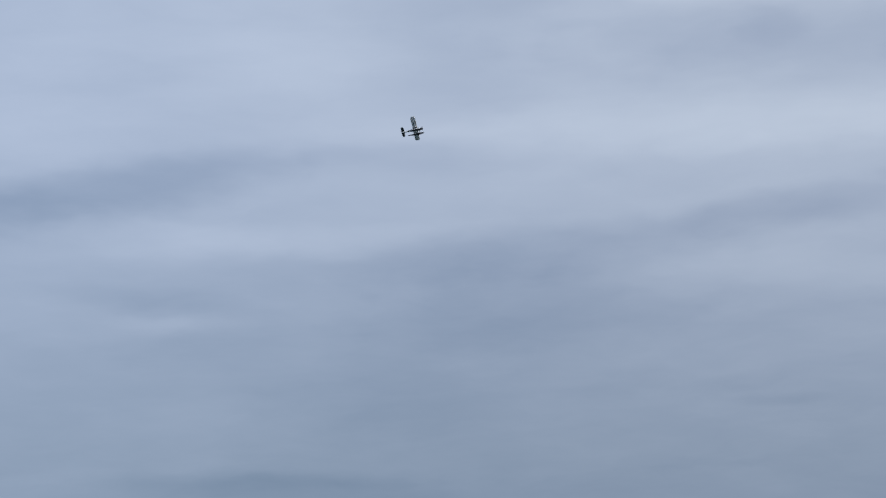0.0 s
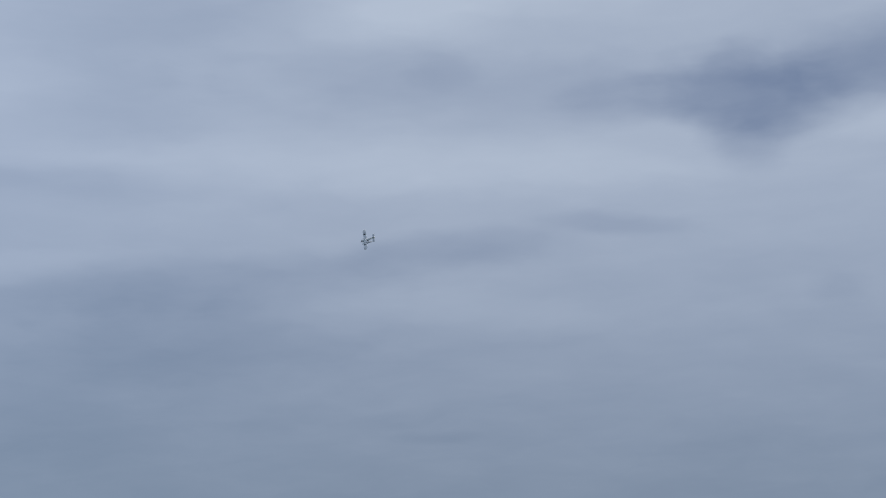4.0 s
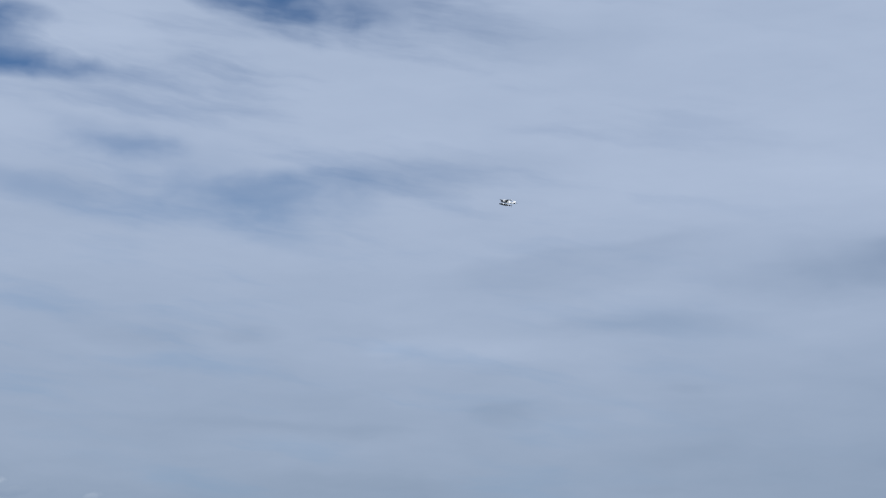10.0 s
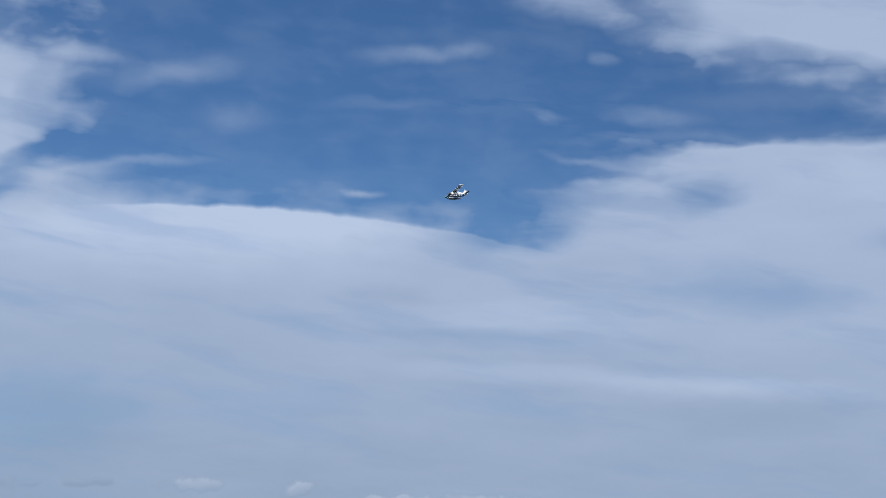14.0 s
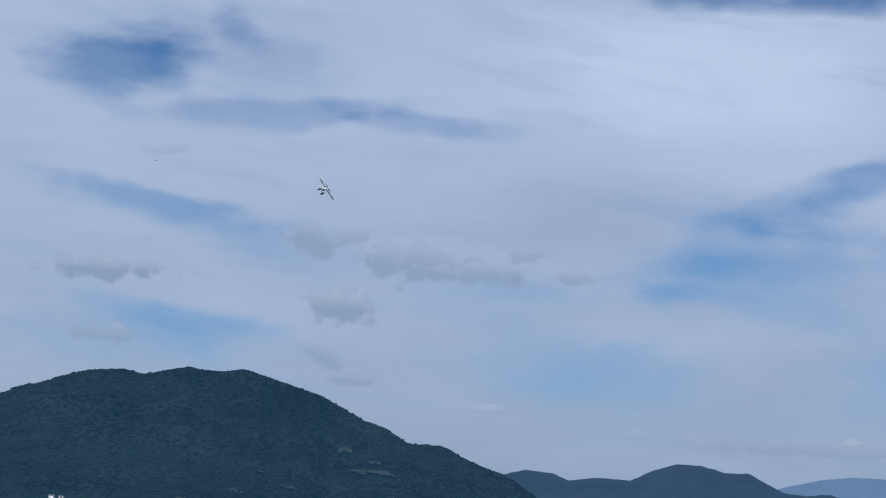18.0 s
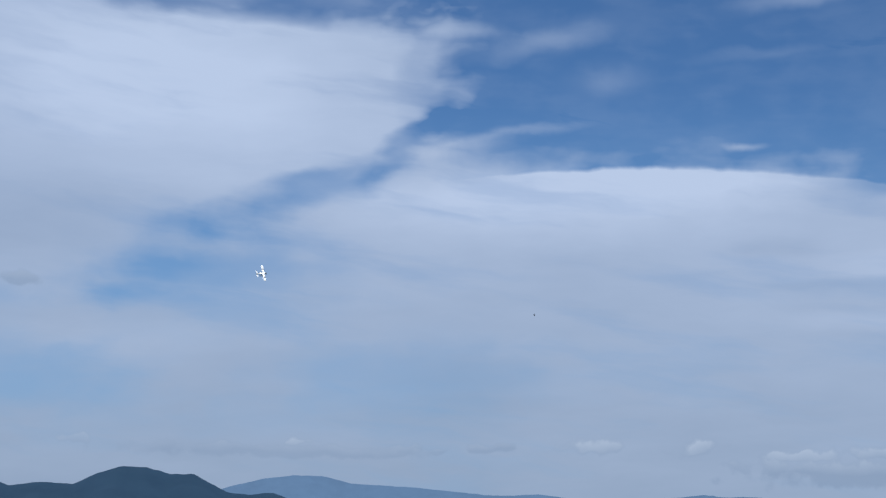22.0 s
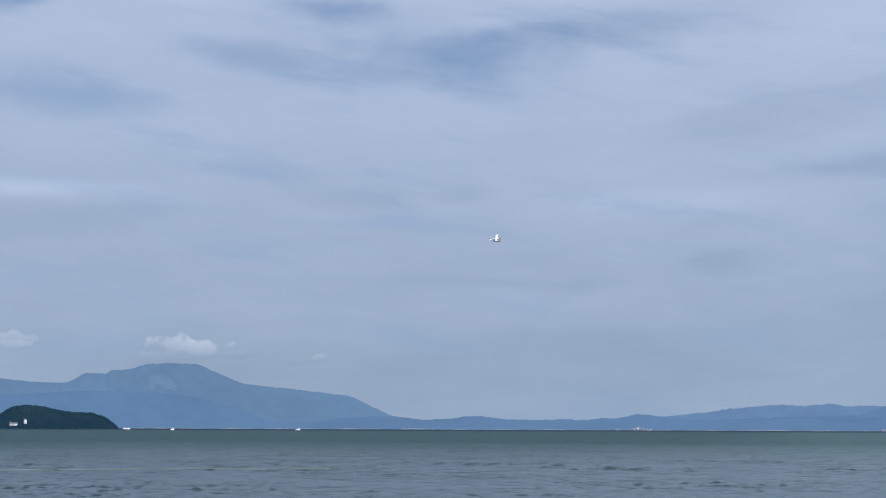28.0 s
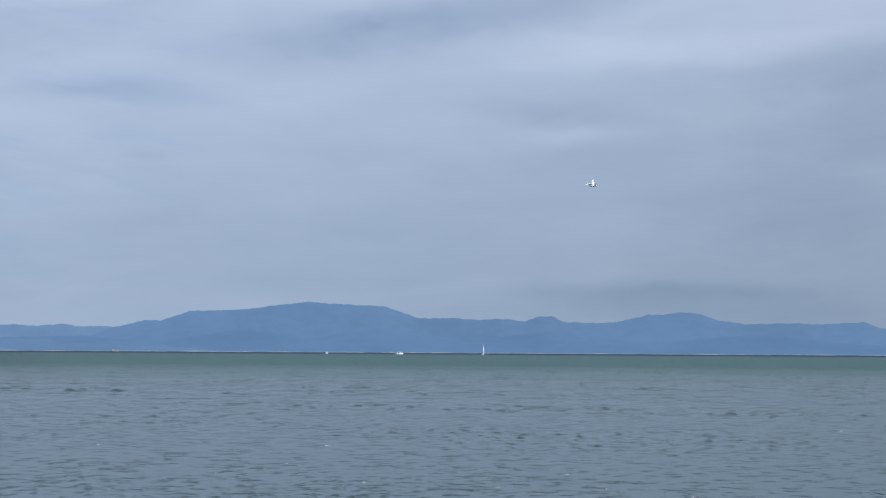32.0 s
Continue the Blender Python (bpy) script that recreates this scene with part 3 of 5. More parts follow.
def water_material():
    m = bpy.data.materials.new("lake_water")
    m.use_nodes = True
    n = Nodes(m.node_tree)
    where = n.add("ShaderNodeTexCoord").outputs["Object"]
    shader = n.add("ShaderNodeBsdfPrincipled")
    patchy = n.noise(n.vec("MULTIPLY", where, (0.004, 0.009, 1)), 1.0, 3.0)["Fac"]
    far = n.vec("LENGTH", where)
    reach = n.math("MULTIPLY_ADD", n.math("SUBTRACT", patchy, 0.5), 160.0, far)
    deep = n.ramp(reach, 70.0, 300.0)
    x, y, _ = n.split(where)
    # water towards -x has a darker tint and less gloss
    dull_side = n.ramp(n.math("SUBTRACT", n.math("MULTIPLY", y, -0.8), x), -25.0, 40.0)
    near = n.mix(patchy, (0.008, 0.037, 0.041), (0.011, 0.043, 0.047))
    near = n.mix(dull_side, near, (0.006, 0.028, 0.031))
    # dark strip below the far shore: its reflection, put into the base colour
    strip = n.ramp(far, 1250.0, 1700.0)
    tint = n.mix(deep, near, n.mix(dull_side, (0.032, 0.078, 0.076), (0.024, 0.059, 0.060)))
    tint = n.mix(strip, tint, (0.016, 0.030, 0.050))
    n.wire(tint, shader.inputs["Base Color"])
    n.wire(n.ramp(deep, 0.0, 1.0, 0.24, 0.42, False), shader.inputs["Roughness"])
    shader.inputs["IOR"].default_value = 1.36
    gloss = n.math("MULTIPLY", n.ramp(deep, 0.0, 1.0, 1.0, 0.08, False), n.math("MULTIPLY_ADD", strip, -0.8, 1.0))
    n.wire(n.math("MULTIPLY", gloss, n.math("MULTIPLY_ADD", dull_side, -0.58, 1.0)), shader.inputs["Specular IOR Level"])
    bent = n.vec("ADD", where, n.vec("SCALE", n.noise(where, 0.6, 2.0)["Color"], scale=0.7))
    chop = n.noise(n.vec("MULTIPLY", bent, (2.6, 2.0, 1)), 1.0, 2.0, 0.5)["Fac"]
    crestline = n.math("POWER", n.ramp(chop, 0.56, 0.71, 0.0, 1.0, False), 1.1)
    swell = n.noise(n.vec("MULTIPLY", bent, (0.30, 0.22, 1)), 1.0, 3.0, 0.55)["Fac"]
    crestline = n.math("MULTIPLY", crestline, n.ramp(swell, 0.35, 0.65, 0.4, 1.0))
    wide = n.noise(n.vec("MULTIPLY", bent, (0.55, 0.4, 1)), 1.0, 3.0, 0.55)["Fac"]
    wide = n.math("POWER", n.ramp(wide, 0.56, 0.74, 0.0, 1.0, False), 1.1)
    tall = n.math("MULTIPLY_ADD", n.math("MULTIPLY", wide, n.ramp(far, 40.0, 120.0)), 3.0, crestline)
    ripple = n.noise(bent, 4.5, 3.0, 0.6)["Fac"]
    node = n.add("ShaderNodeBump")
    node.inputs["Strength"].default_value = 1.0
    node.inputs["Distance"].default_value = 0.20
    n.wire(n.math("MULTIPLY_ADD", ripple, 0.04, tall), node.inputs["Height"])
    n.wire(node.outputs[0], shader.inputs["Normal"])
    n.wire(shader.outputs[0], n.add("ShaderNodeOutputMaterial").inputs["Surface"])
    return m


WATER = water_material()
SAND = material("shore_sand", (0.30, 0.25, 0.19), 0.9, vary=0.25, scale=1.5, bump=0.4)
# woods on mountain and island give no light; their blue emission is painted haze
FOREST = material("wooded_slope", (0.003, 0.007, 0.006), 0.95, vary=0.4, scale=0.008, haze_glow=(0.008, 0.030, 0.061), spots=(0.006, 0.011, 0.008))
LEAVES = material("tree_crowns", (0.003, 0.006, 0.006), 0.95, vary=0.4, scale=0.006, haze_glow=(0.008, 0.030, 0.061), spots=(0.006, 0.011, 0.007))
MID = material("hill_woods", (0.005, 0.009, 0.009), 0.95, vary=0.25, scale=0.01, haze_glow=(0.024, 0.057, 0.113))
FAR = material("distant_hills", (0.010, 0.016, 0.020), 1.0, vary=0.2, scale=0.004, haze_glow=(0.102, 0.190, 0.346))
FARTHER = material("farthest_hills", (0.010, 0.016, 0.020), 1.0, vary=0.2, scale=0.004, haze_glow=(0.113, 0.196, 0.336))
HIGH = material("high_peak_slope", (0.010, 0.016, 0.020), 1.0, vary=0.2, scale=0.004, haze_glow=(0.118, 0.207, 0.352))
SCAR = material("quarried_slope", (0.016, 0.018, 0.020), 1.0, vary=0.3, scale=0.01, haze_glow=(0.124, 0.212, 0.352))
# bare ground gets the same haze blue in its emission
BARE = material("bare_earth", (0.018, 0.022, 0.018), 0.95, vary=0.4, scale=0.08, haze_glow=(0.013, 0.037, 0.067))
WHITE = material("white_film", (0.84, 0.85, 0.86), 0.35, vary=0.04, scale=6, coat=0.3)
# wing undersides: a darker grey than the white tops
UNDERSIDE_GREY = material("underside_grey", (0.50, 0.51, 0.54), 0.4, vary=0.05, scale=6, coat=0.2)
BLACK = material("black_film", (0.018, 0.018, 0.022), 0.35, vary=0.2, scale=6, coat=0.3)
GREY = material("grey_metal", (0.28, 0.28, 0.29), 0.5, metal=0.8, vary=0.1, scale=8)
SMOKE = material("tinted_glazing", (0.02, 0.025, 0.035), 0.1, vary=0.1, scale=4)
NAVY = material("dark_float_hull", (0.013, 0.015, 0.021), 0.4, vary=0.15, scale=5)
# white paint of walls, hulls and sails, with distance haze tinted into the colour
HAZED_WHITE = material("hazed_white_paint", (0.66, 0.68, 0.71), 0.8, vary=0.08, scale=0.4)
ROOF = material("grey_roof_tile", (0.13, 0.14, 0.15), 0.8, vary=0.15, scale=0.6)
# strand's blue emission is distance haze painted in, like the hills'
STRAND = material("pale_strand", (0.18, 0.19, 0.19), 0.9, vary=0.3, scale=0.03, haze_glow=(0.06, 0.11, 0.21))
FOAM = material("wake_foam", (0.10, 0.13, 0.13), 0.5, vary=0.4, scale=0.5)
FEATHER = material("brown_feathers", (0.035, 0.028, 0.022), 0.9, vary=0.3, scale=6)


# ------------------------------------------------------------------ mesh helpers
def mesh_from(name, verts, faces, mat, smooth=False):
    me = bpy.data.meshes.new(name)
    me.from_pydata([tuple(v) for v in verts], [], [tuple(f) for f in faces])
    me.materials.append(mat)
    if smooth:
        me.polygons.foreach_set("use_smooth", [True] * len(me.polygons))
    me.update()
    return me


def part(name, me, parent, label="", m=None):
    """One mesh as a part of a thing, or of a part."""
    ob = new(name, me)
    ob.parent = parent
    if m is not None:
        ob.matrix_basis = m
    return tagged(ob, label)


def from_bm(name, bm, mat, smooth=False):
    me = bpy.data.meshes.new(name)
    bmesh.ops.recalc_face_normals(bm, faces=bm.faces)
    bm.to_mesh(me)
    bm.free()
    me.materials.append(mat)
    if smooth:
        me.polygons.foreach_set("use_smooth", [True] * len(me.polygons))
    return me


def grid_faces(rows, cols, wrap=False):
    i = np.arange(rows - 1)[:, None] * cols
    j = np.arange(cols if wrap else cols - 1)[None, :]
    k = (j + 1) % cols
    return np.stack([i + j, i + k, i + cols + k, i + cols + j], -1).reshape(-1, 4)


def loft(name, sections, mat, sides=16, power=2.5, axis="y"):
    """A closed skin through rounded sections: along, centre across, centre up, half width, half height."""
    verts, faces = [], []
    for s, cx, cz, hw, hh in sections:
        for k in range(sides):
            a = 2 * math.pi * k / sides
            c, d = math.cos(a), math.sin(a)
            u = cx + hw * math.copysign(abs(c) ** (2 / power), c)
            v = cz + hh * math.copysign(abs(d) ** (2 / power), d)
            verts.append((u, s, v) if axis == "y" else (s, u, v))
    faces = [tuple(f) for f in grid_faces(len(sections), sides, True)]
    faces += [tuple(range(sides)), tuple(range(len(verts) - sides, len(verts)))]
    bm = bmesh.new()
    vs = [bm.verts.new(v) for v in verts]
    for f in faces:
        bm.faces.new([vs[i] for i in f])
    return from_bm(name, bm, mat, True)


def wing_skin(name, x0, x1, lead0, lead1, chord0, chord1, z0, z1, thick, mat, steps=8, upright=False):
    """An airfoil panel from x0 to x1; upright turns it into a fin."""
    outline = [(0.0, 0.0), (0.03, 0.42), (0.12, 0.8), (0.3, 1.0), (0.6, 0.7), (0.85, 0.25), (1.0, 0.03),
               (1.0, -0.03), (0.7, -0.1), (0.35, -0.2), (0.1, -0.25), (0.03, -0.18)]
    rows, bm = [], bmesh.new()
    for i in range(steps + 1):
        s = i / steps
        end = 1.0 if s < 0.93 else max(0.35, math.cos((s - 0.93) / 0.07 * 1.2))
        x, lead, chord, z = x0 + (x1 - x0) * s, lead0 + (lead1 - lead0) * s, chord0 + (chord1 - chord0) * s, z0 + (z1 - z0) * s
        ring = []
        for c, h in outline:
            y, up = lead - chord * (1 - end) * 0.3 - c * chord * (0.4 + 0.6 * end), z + h * thick * chord * end
            ring.append(bm.verts.new((up, y, x) if upright else (x, y, up)))
        rows.append(ring)
    m = len(outline)
    for a, b in zip(rows, rows[1:]):
        for k in range(m):
            bm.faces.new((a[k], a[(k + 1) % m], b[(k + 1) % m], b[k]))
    bm.faces.new(rows[0])
    bm.faces.new(rows[-1])
    return from_bm(name, bm, mat, True)


def rod(name, a, b, radius, mat, sides=8, flat=1.0):
    a, b = Vector(a), Vector(b)
    turn = (b - a).to_track_quat("Z", "Y").to_matrix()
    verts = []
    for end in (a, b):
        for k in range(sides):
            w = 2 * math.pi * k / sides
            verts.append(end + turn @ Vector((radius * math.cos(w), radius * flat * math.sin(w), 0)))
    faces = [tuple(f) for f in grid_faces(2, sides, True)] + [tuple(range(sides)), tuple(range(sides, 2 * sides))]
    bm = bmesh.new()
    vs = [bm.verts.new(v) for v in verts]
    for f in faces:
        bm.faces.new([vs[i] for i in f])
    return from_bm(name, bm, mat)


def box(name, size, mat, bevel=0.0, at=(0, 0, 0)):
    bm = bmesh.new()
    bmesh.ops.create_cube(bm, size=1.0)
    bmesh.ops.transform(bm, matrix=Matrix.Translation(at) @ Matrix.Diagonal((*size, 1)), verts=bm.verts)
    if bevel:
        bmesh.ops.bevel(bm, geom=bm.edges, offset=bevel, segments=1, affect="EDGES")
    return from_bm(name, bm, mat)


# ------------------------------------------------------------------ lake
def build_lake():
    fine = np.arange(-70, -4, 0.12)
    turns = np.concatenate([fine, np.arange(-4, 290, 3.0)])
    reach = np.concatenate([[0.4, 4, 10], np.geomspace(22, 240, 820), np.geomspace(243, 4900, 90)])
    t, r = np.meshgrid(np.radians(turns), reach)
    x, y = r * np.sin(t), r * np.cos(t)
    rng = np.random.default_rng(4)
    z = np.zeros_like(x)

    def choppy(length, count, spread):
        """A wind-blown water surface: many short waves of about one length, unit deviation."""
        out = np.zeros_like(x)
        for _ in range(count):
            ang = radians(128) + rng.normal(0, spread)
            k = 2 * math.pi / (length * rng.uniform(0.7, 1.5))
            out += np.sin(k * (x * math.cos(ang) + y * math.sin(ang)) + rng.uniform(0, 6.28))
        return out * math.sqrt(2.0 / count)

    gust = np.clip(1.0 + 0.45 * choppy(17.0, 12, 1.2), 0.3, 1.9)
    for length, near, far, high in ((0.28, 0, 44, 0.009), (0.40, 22, 72, 0.0145), (0.64, 44, 120, 0.021), (1.1, 80, 220, 0.030)):
        field = choppy(length, 44, 0.7)
        weight = np.clip((far - r) / (far * 0.4), 0, 1) * np.clip((r - near) / 20.0, 0, 1)
        lone = np.maximum(field - 1.3, 0)
        z += high * weight * gust * (lone + 0.06 * field)
    z[reach < 12] = 0
    me = bpy.data.meshes.new("lake")
    verts = np.stack([x, y, z], -1).reshape(-1, 3)
    faces = grid_faces(len(reach), len(turns), True)
    me.from_pydata(verts, [], faces)
    me.materials.append(WATER)
    me.polygons.foreach_set("use_smooth", np.ones(len(faces), bool))
    me.update()
    return tagged(new("lake", me), "wide grey-green lake with small wind ripples", "lake", kind="structure")


lake = build_lake()


# ------------------------------------------------------------------ mountains
def crest(*pairs):
    """A ridge line: turn and height, in degrees."""
    t, h = np.array(pairs).T
    return lambda turn: np.interp(turn, t, h)


def fractal(x, y, octaves=5, seed=0.0, gain=0.5):
    out = np.zeros(x.shape)
    flat = out.ravel()
    for i, (a, b) in enumerate(zip(x.ravel(), y.ravel())):
        flat[i] = noise.fractal(Vector((a, b, seed)), gain + 0.4, 2.1, octaves)
    return out


def hills(name, line, t0, t1, distance, depth, mat, step=0.12, rows=18, rough=0.12, seed=1.0, back=0.5, jag=0.0003):
    """A mountain range with a foreslope, its ridge line and a backslope, spurs and gullies."""
    turns = np.arange(t0, t1 + step, step)
    s = np.concatenate([np.linspace(-1, 0, rows), np.linspace(0.08, 1, max(4, rows // 3))])
    T, S = np.meshgrid(turns, s)
    wob = fractal(turns * 0.35, turns * 0 + seed, 3, seed)
    R = distance + np.where(S < 0, S * depth, S * depth * back) + wob[None, :] * depth * 0.12
    top = (distance + wob * depth * 0.12) * np.tan(np.radians(line(turns)))
    shape = np.where(S < 0, (1 + np.minimum(S, 0)) ** 1.15, 1 - np.maximum(S, 0) ** 1.4)
    gully = fractal(R * np.sin(np.radians(T)) / 330, R * np.cos(np.radians(T)) / 330, 5, seed + 3)
    side = np.clip(1 - (1 + np.minimum(S, 0)) ** 8, 0, 1)
    Z = top[None, :] * shape * (1 + rough * gully * side * 2.2) - (shape <= 0.001) * 3.0
    fine = fractal(turns * 4, turns * 0, 5, seed + 9)
    Z += (S == 0) * fine[None, :] * distance * jag
    x, y = R * np.sin(np.radians(T)), R * np.cos(np.radians(T))
    verts = np.stack([x, y, np.maximum(Z, -3.0)], -1)
    me = mesh_from(name, verts.reshape(-1, 3), grid_faces(len(s), len(turns)), mat, True)
    return new(name, me), turns, s, verts


near_line = crest((-140, 1.2), (-131, 2.2), (-125, 3.0), (-121.45, 3.60), (-120.38, 3.95), (-119.50, 4.37), (-118.86, 4.58), (-118.22, 4.69), (-117.51, 4.77), (-117.16, 4.72), (-116.79, 4.64), (-115.96, 4.86), (-115.26, 5.03), (-114.91, 4.96), (-114.62, 4.95), (-114.04, 4.95), (-113.48, 5.08), (-112.98, 4.98), (-111.89, 4.69), (-110.70, 4.37), (-109.28, 3.66), (-108.64, 3.48), (-108.39, 3.40), (-107.65, 2.96), (-107.16, 2.91), (-106.48, 2.86), (-105.50, 2.47), (-104.31, 2.05), (-103.71, 1.74), (-103.11, 1.31), (-102.70, 0.98), (-102, 0.1))
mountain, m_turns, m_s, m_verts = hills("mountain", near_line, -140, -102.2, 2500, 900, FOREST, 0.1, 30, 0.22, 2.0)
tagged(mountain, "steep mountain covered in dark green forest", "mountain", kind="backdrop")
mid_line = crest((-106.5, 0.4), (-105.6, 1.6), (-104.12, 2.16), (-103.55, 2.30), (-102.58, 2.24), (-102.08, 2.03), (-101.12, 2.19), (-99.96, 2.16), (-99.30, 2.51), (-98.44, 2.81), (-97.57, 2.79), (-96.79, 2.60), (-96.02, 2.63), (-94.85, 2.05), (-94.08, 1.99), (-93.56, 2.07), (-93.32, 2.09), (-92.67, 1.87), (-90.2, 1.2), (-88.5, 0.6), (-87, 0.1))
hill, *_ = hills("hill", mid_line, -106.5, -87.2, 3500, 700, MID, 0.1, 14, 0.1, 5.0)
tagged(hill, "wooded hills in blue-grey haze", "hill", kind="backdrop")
far_line = crest((-97, 1.4), (-94.85, 2.23), (-93.71, 2.53), (-92.67, 2.69), (-91.63, 2.69), (-90.68, 2.47), (-88.38, 2.39), (-86.06, 2.21), (-85.49, 2.20), (-84.19, 2.28), (-83.25, 2.16), (-81.92, 2.07), (-81.16, 2.13), (-79.45, 2.29), (-78.68, 2.39), (-77.91, 2.31), (-77.43, 2.35), (-75.60, 2.30), (-74.21, 2.07), (-73.26, 2.02), (-72.11, 2.19), (-71.34, 2.23), (-70.57, 2.20), (-68.64, 1.95), (-66.71, 1.82), (-65.07, 1.63), (-63.97, 1.53), (-63.05, 1.50), (-60, 1.4), (-58, 0.6))
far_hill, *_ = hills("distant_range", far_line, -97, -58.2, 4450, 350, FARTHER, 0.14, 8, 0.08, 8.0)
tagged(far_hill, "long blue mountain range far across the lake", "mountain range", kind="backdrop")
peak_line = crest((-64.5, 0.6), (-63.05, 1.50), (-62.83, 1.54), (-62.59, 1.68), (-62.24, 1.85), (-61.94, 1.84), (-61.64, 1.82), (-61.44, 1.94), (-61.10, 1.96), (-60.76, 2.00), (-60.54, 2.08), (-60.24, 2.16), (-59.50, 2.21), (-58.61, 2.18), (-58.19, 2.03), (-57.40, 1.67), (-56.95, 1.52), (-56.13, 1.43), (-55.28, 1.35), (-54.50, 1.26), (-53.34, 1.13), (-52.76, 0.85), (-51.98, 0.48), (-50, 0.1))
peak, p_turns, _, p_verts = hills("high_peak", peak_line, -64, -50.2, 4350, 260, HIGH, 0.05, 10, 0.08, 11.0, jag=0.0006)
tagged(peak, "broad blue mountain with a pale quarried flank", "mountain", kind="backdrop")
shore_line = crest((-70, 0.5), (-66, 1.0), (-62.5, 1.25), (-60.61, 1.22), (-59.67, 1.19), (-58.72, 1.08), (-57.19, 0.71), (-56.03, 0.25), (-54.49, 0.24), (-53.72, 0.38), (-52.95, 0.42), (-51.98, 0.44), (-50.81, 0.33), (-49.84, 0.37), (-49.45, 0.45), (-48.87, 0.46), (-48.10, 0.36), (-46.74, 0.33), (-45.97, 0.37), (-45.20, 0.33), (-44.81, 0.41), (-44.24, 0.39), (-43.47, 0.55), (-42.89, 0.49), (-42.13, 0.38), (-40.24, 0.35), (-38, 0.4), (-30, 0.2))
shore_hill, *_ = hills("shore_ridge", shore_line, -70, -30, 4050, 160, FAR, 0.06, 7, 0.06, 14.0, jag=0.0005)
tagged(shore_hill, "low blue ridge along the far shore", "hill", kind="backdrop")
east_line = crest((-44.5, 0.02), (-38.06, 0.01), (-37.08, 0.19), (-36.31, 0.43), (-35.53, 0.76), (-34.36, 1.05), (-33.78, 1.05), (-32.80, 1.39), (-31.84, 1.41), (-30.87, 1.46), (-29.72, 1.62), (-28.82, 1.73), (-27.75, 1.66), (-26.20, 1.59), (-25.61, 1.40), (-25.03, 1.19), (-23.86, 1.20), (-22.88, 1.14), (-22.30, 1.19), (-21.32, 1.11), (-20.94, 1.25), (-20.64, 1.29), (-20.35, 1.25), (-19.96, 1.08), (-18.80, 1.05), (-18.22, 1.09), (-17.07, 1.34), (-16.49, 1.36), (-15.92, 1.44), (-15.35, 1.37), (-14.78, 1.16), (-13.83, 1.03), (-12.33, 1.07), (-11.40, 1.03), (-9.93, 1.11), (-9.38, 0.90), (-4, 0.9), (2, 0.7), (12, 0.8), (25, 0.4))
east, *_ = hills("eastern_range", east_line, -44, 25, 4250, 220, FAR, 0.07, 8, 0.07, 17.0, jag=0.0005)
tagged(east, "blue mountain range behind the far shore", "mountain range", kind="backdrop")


# paler than the nearer range: more haze put into its emission
PALE = material("pale_range_slope", (0.010, 0.016, 0.020), 1.0, vary=0.2, scale=0.004, haze_glow=(0.124, 0.214, 0.378))
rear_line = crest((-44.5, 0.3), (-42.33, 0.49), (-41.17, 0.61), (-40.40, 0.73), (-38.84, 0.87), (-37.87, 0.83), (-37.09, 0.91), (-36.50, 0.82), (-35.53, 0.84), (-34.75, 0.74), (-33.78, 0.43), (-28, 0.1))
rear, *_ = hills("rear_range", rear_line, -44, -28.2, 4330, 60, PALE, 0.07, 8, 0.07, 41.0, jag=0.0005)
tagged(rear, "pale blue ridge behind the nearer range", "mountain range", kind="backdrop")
# foothill blue is haze as well, put into emission
FOOT = material("foothill_woods", (0.010, 0.016, 0.020), 1.0, vary=0.2, scale=0.004, haze_glow=(0.092, 0.178, 0.334))
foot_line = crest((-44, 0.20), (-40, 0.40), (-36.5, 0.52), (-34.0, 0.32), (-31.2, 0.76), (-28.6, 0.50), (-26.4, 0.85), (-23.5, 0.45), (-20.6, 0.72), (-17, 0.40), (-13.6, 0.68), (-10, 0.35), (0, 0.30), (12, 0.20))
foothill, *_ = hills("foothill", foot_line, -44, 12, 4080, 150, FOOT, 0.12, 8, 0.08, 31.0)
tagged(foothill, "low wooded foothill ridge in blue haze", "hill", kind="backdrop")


def build_island():
    line = crest((-65.82, -0.05), (-65.55, 0.10), (-65.28, 0.29), (-65.01, 0.46), (-64.64, 0.71), (-64.22, 0.78), (-63.61, 0.71), (-62.98, 0.58), (-62.52, 0.53), (-62.06, 0.53), (-61.66, 0.40), (-61.34, 0.17), (-61.18, -0.02))
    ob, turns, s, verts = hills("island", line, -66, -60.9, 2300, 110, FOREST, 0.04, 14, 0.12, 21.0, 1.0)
    return tagged(ob, "small wooded island with steep shores", "island", kind="structure"), turns, verts


island, i_turns, i_verts = build_island()


def on_slope(turns, verts, turn, height):
    """Row and column of a range's grid at a turn and height, on its foreslope."""
    j = int(np.argmin(np.abs(turns - turn)))
    column = verts[:, j]
    rise = np.degrees(np.arctan2(column[:, 2] - EYE.z, np.hypot(column[:, 0], column[:, 1])))
    top = int(np.argmax(rise))
    i = int(np.argmin(np.abs(rise[:top + 1] - height)))
    return i, j


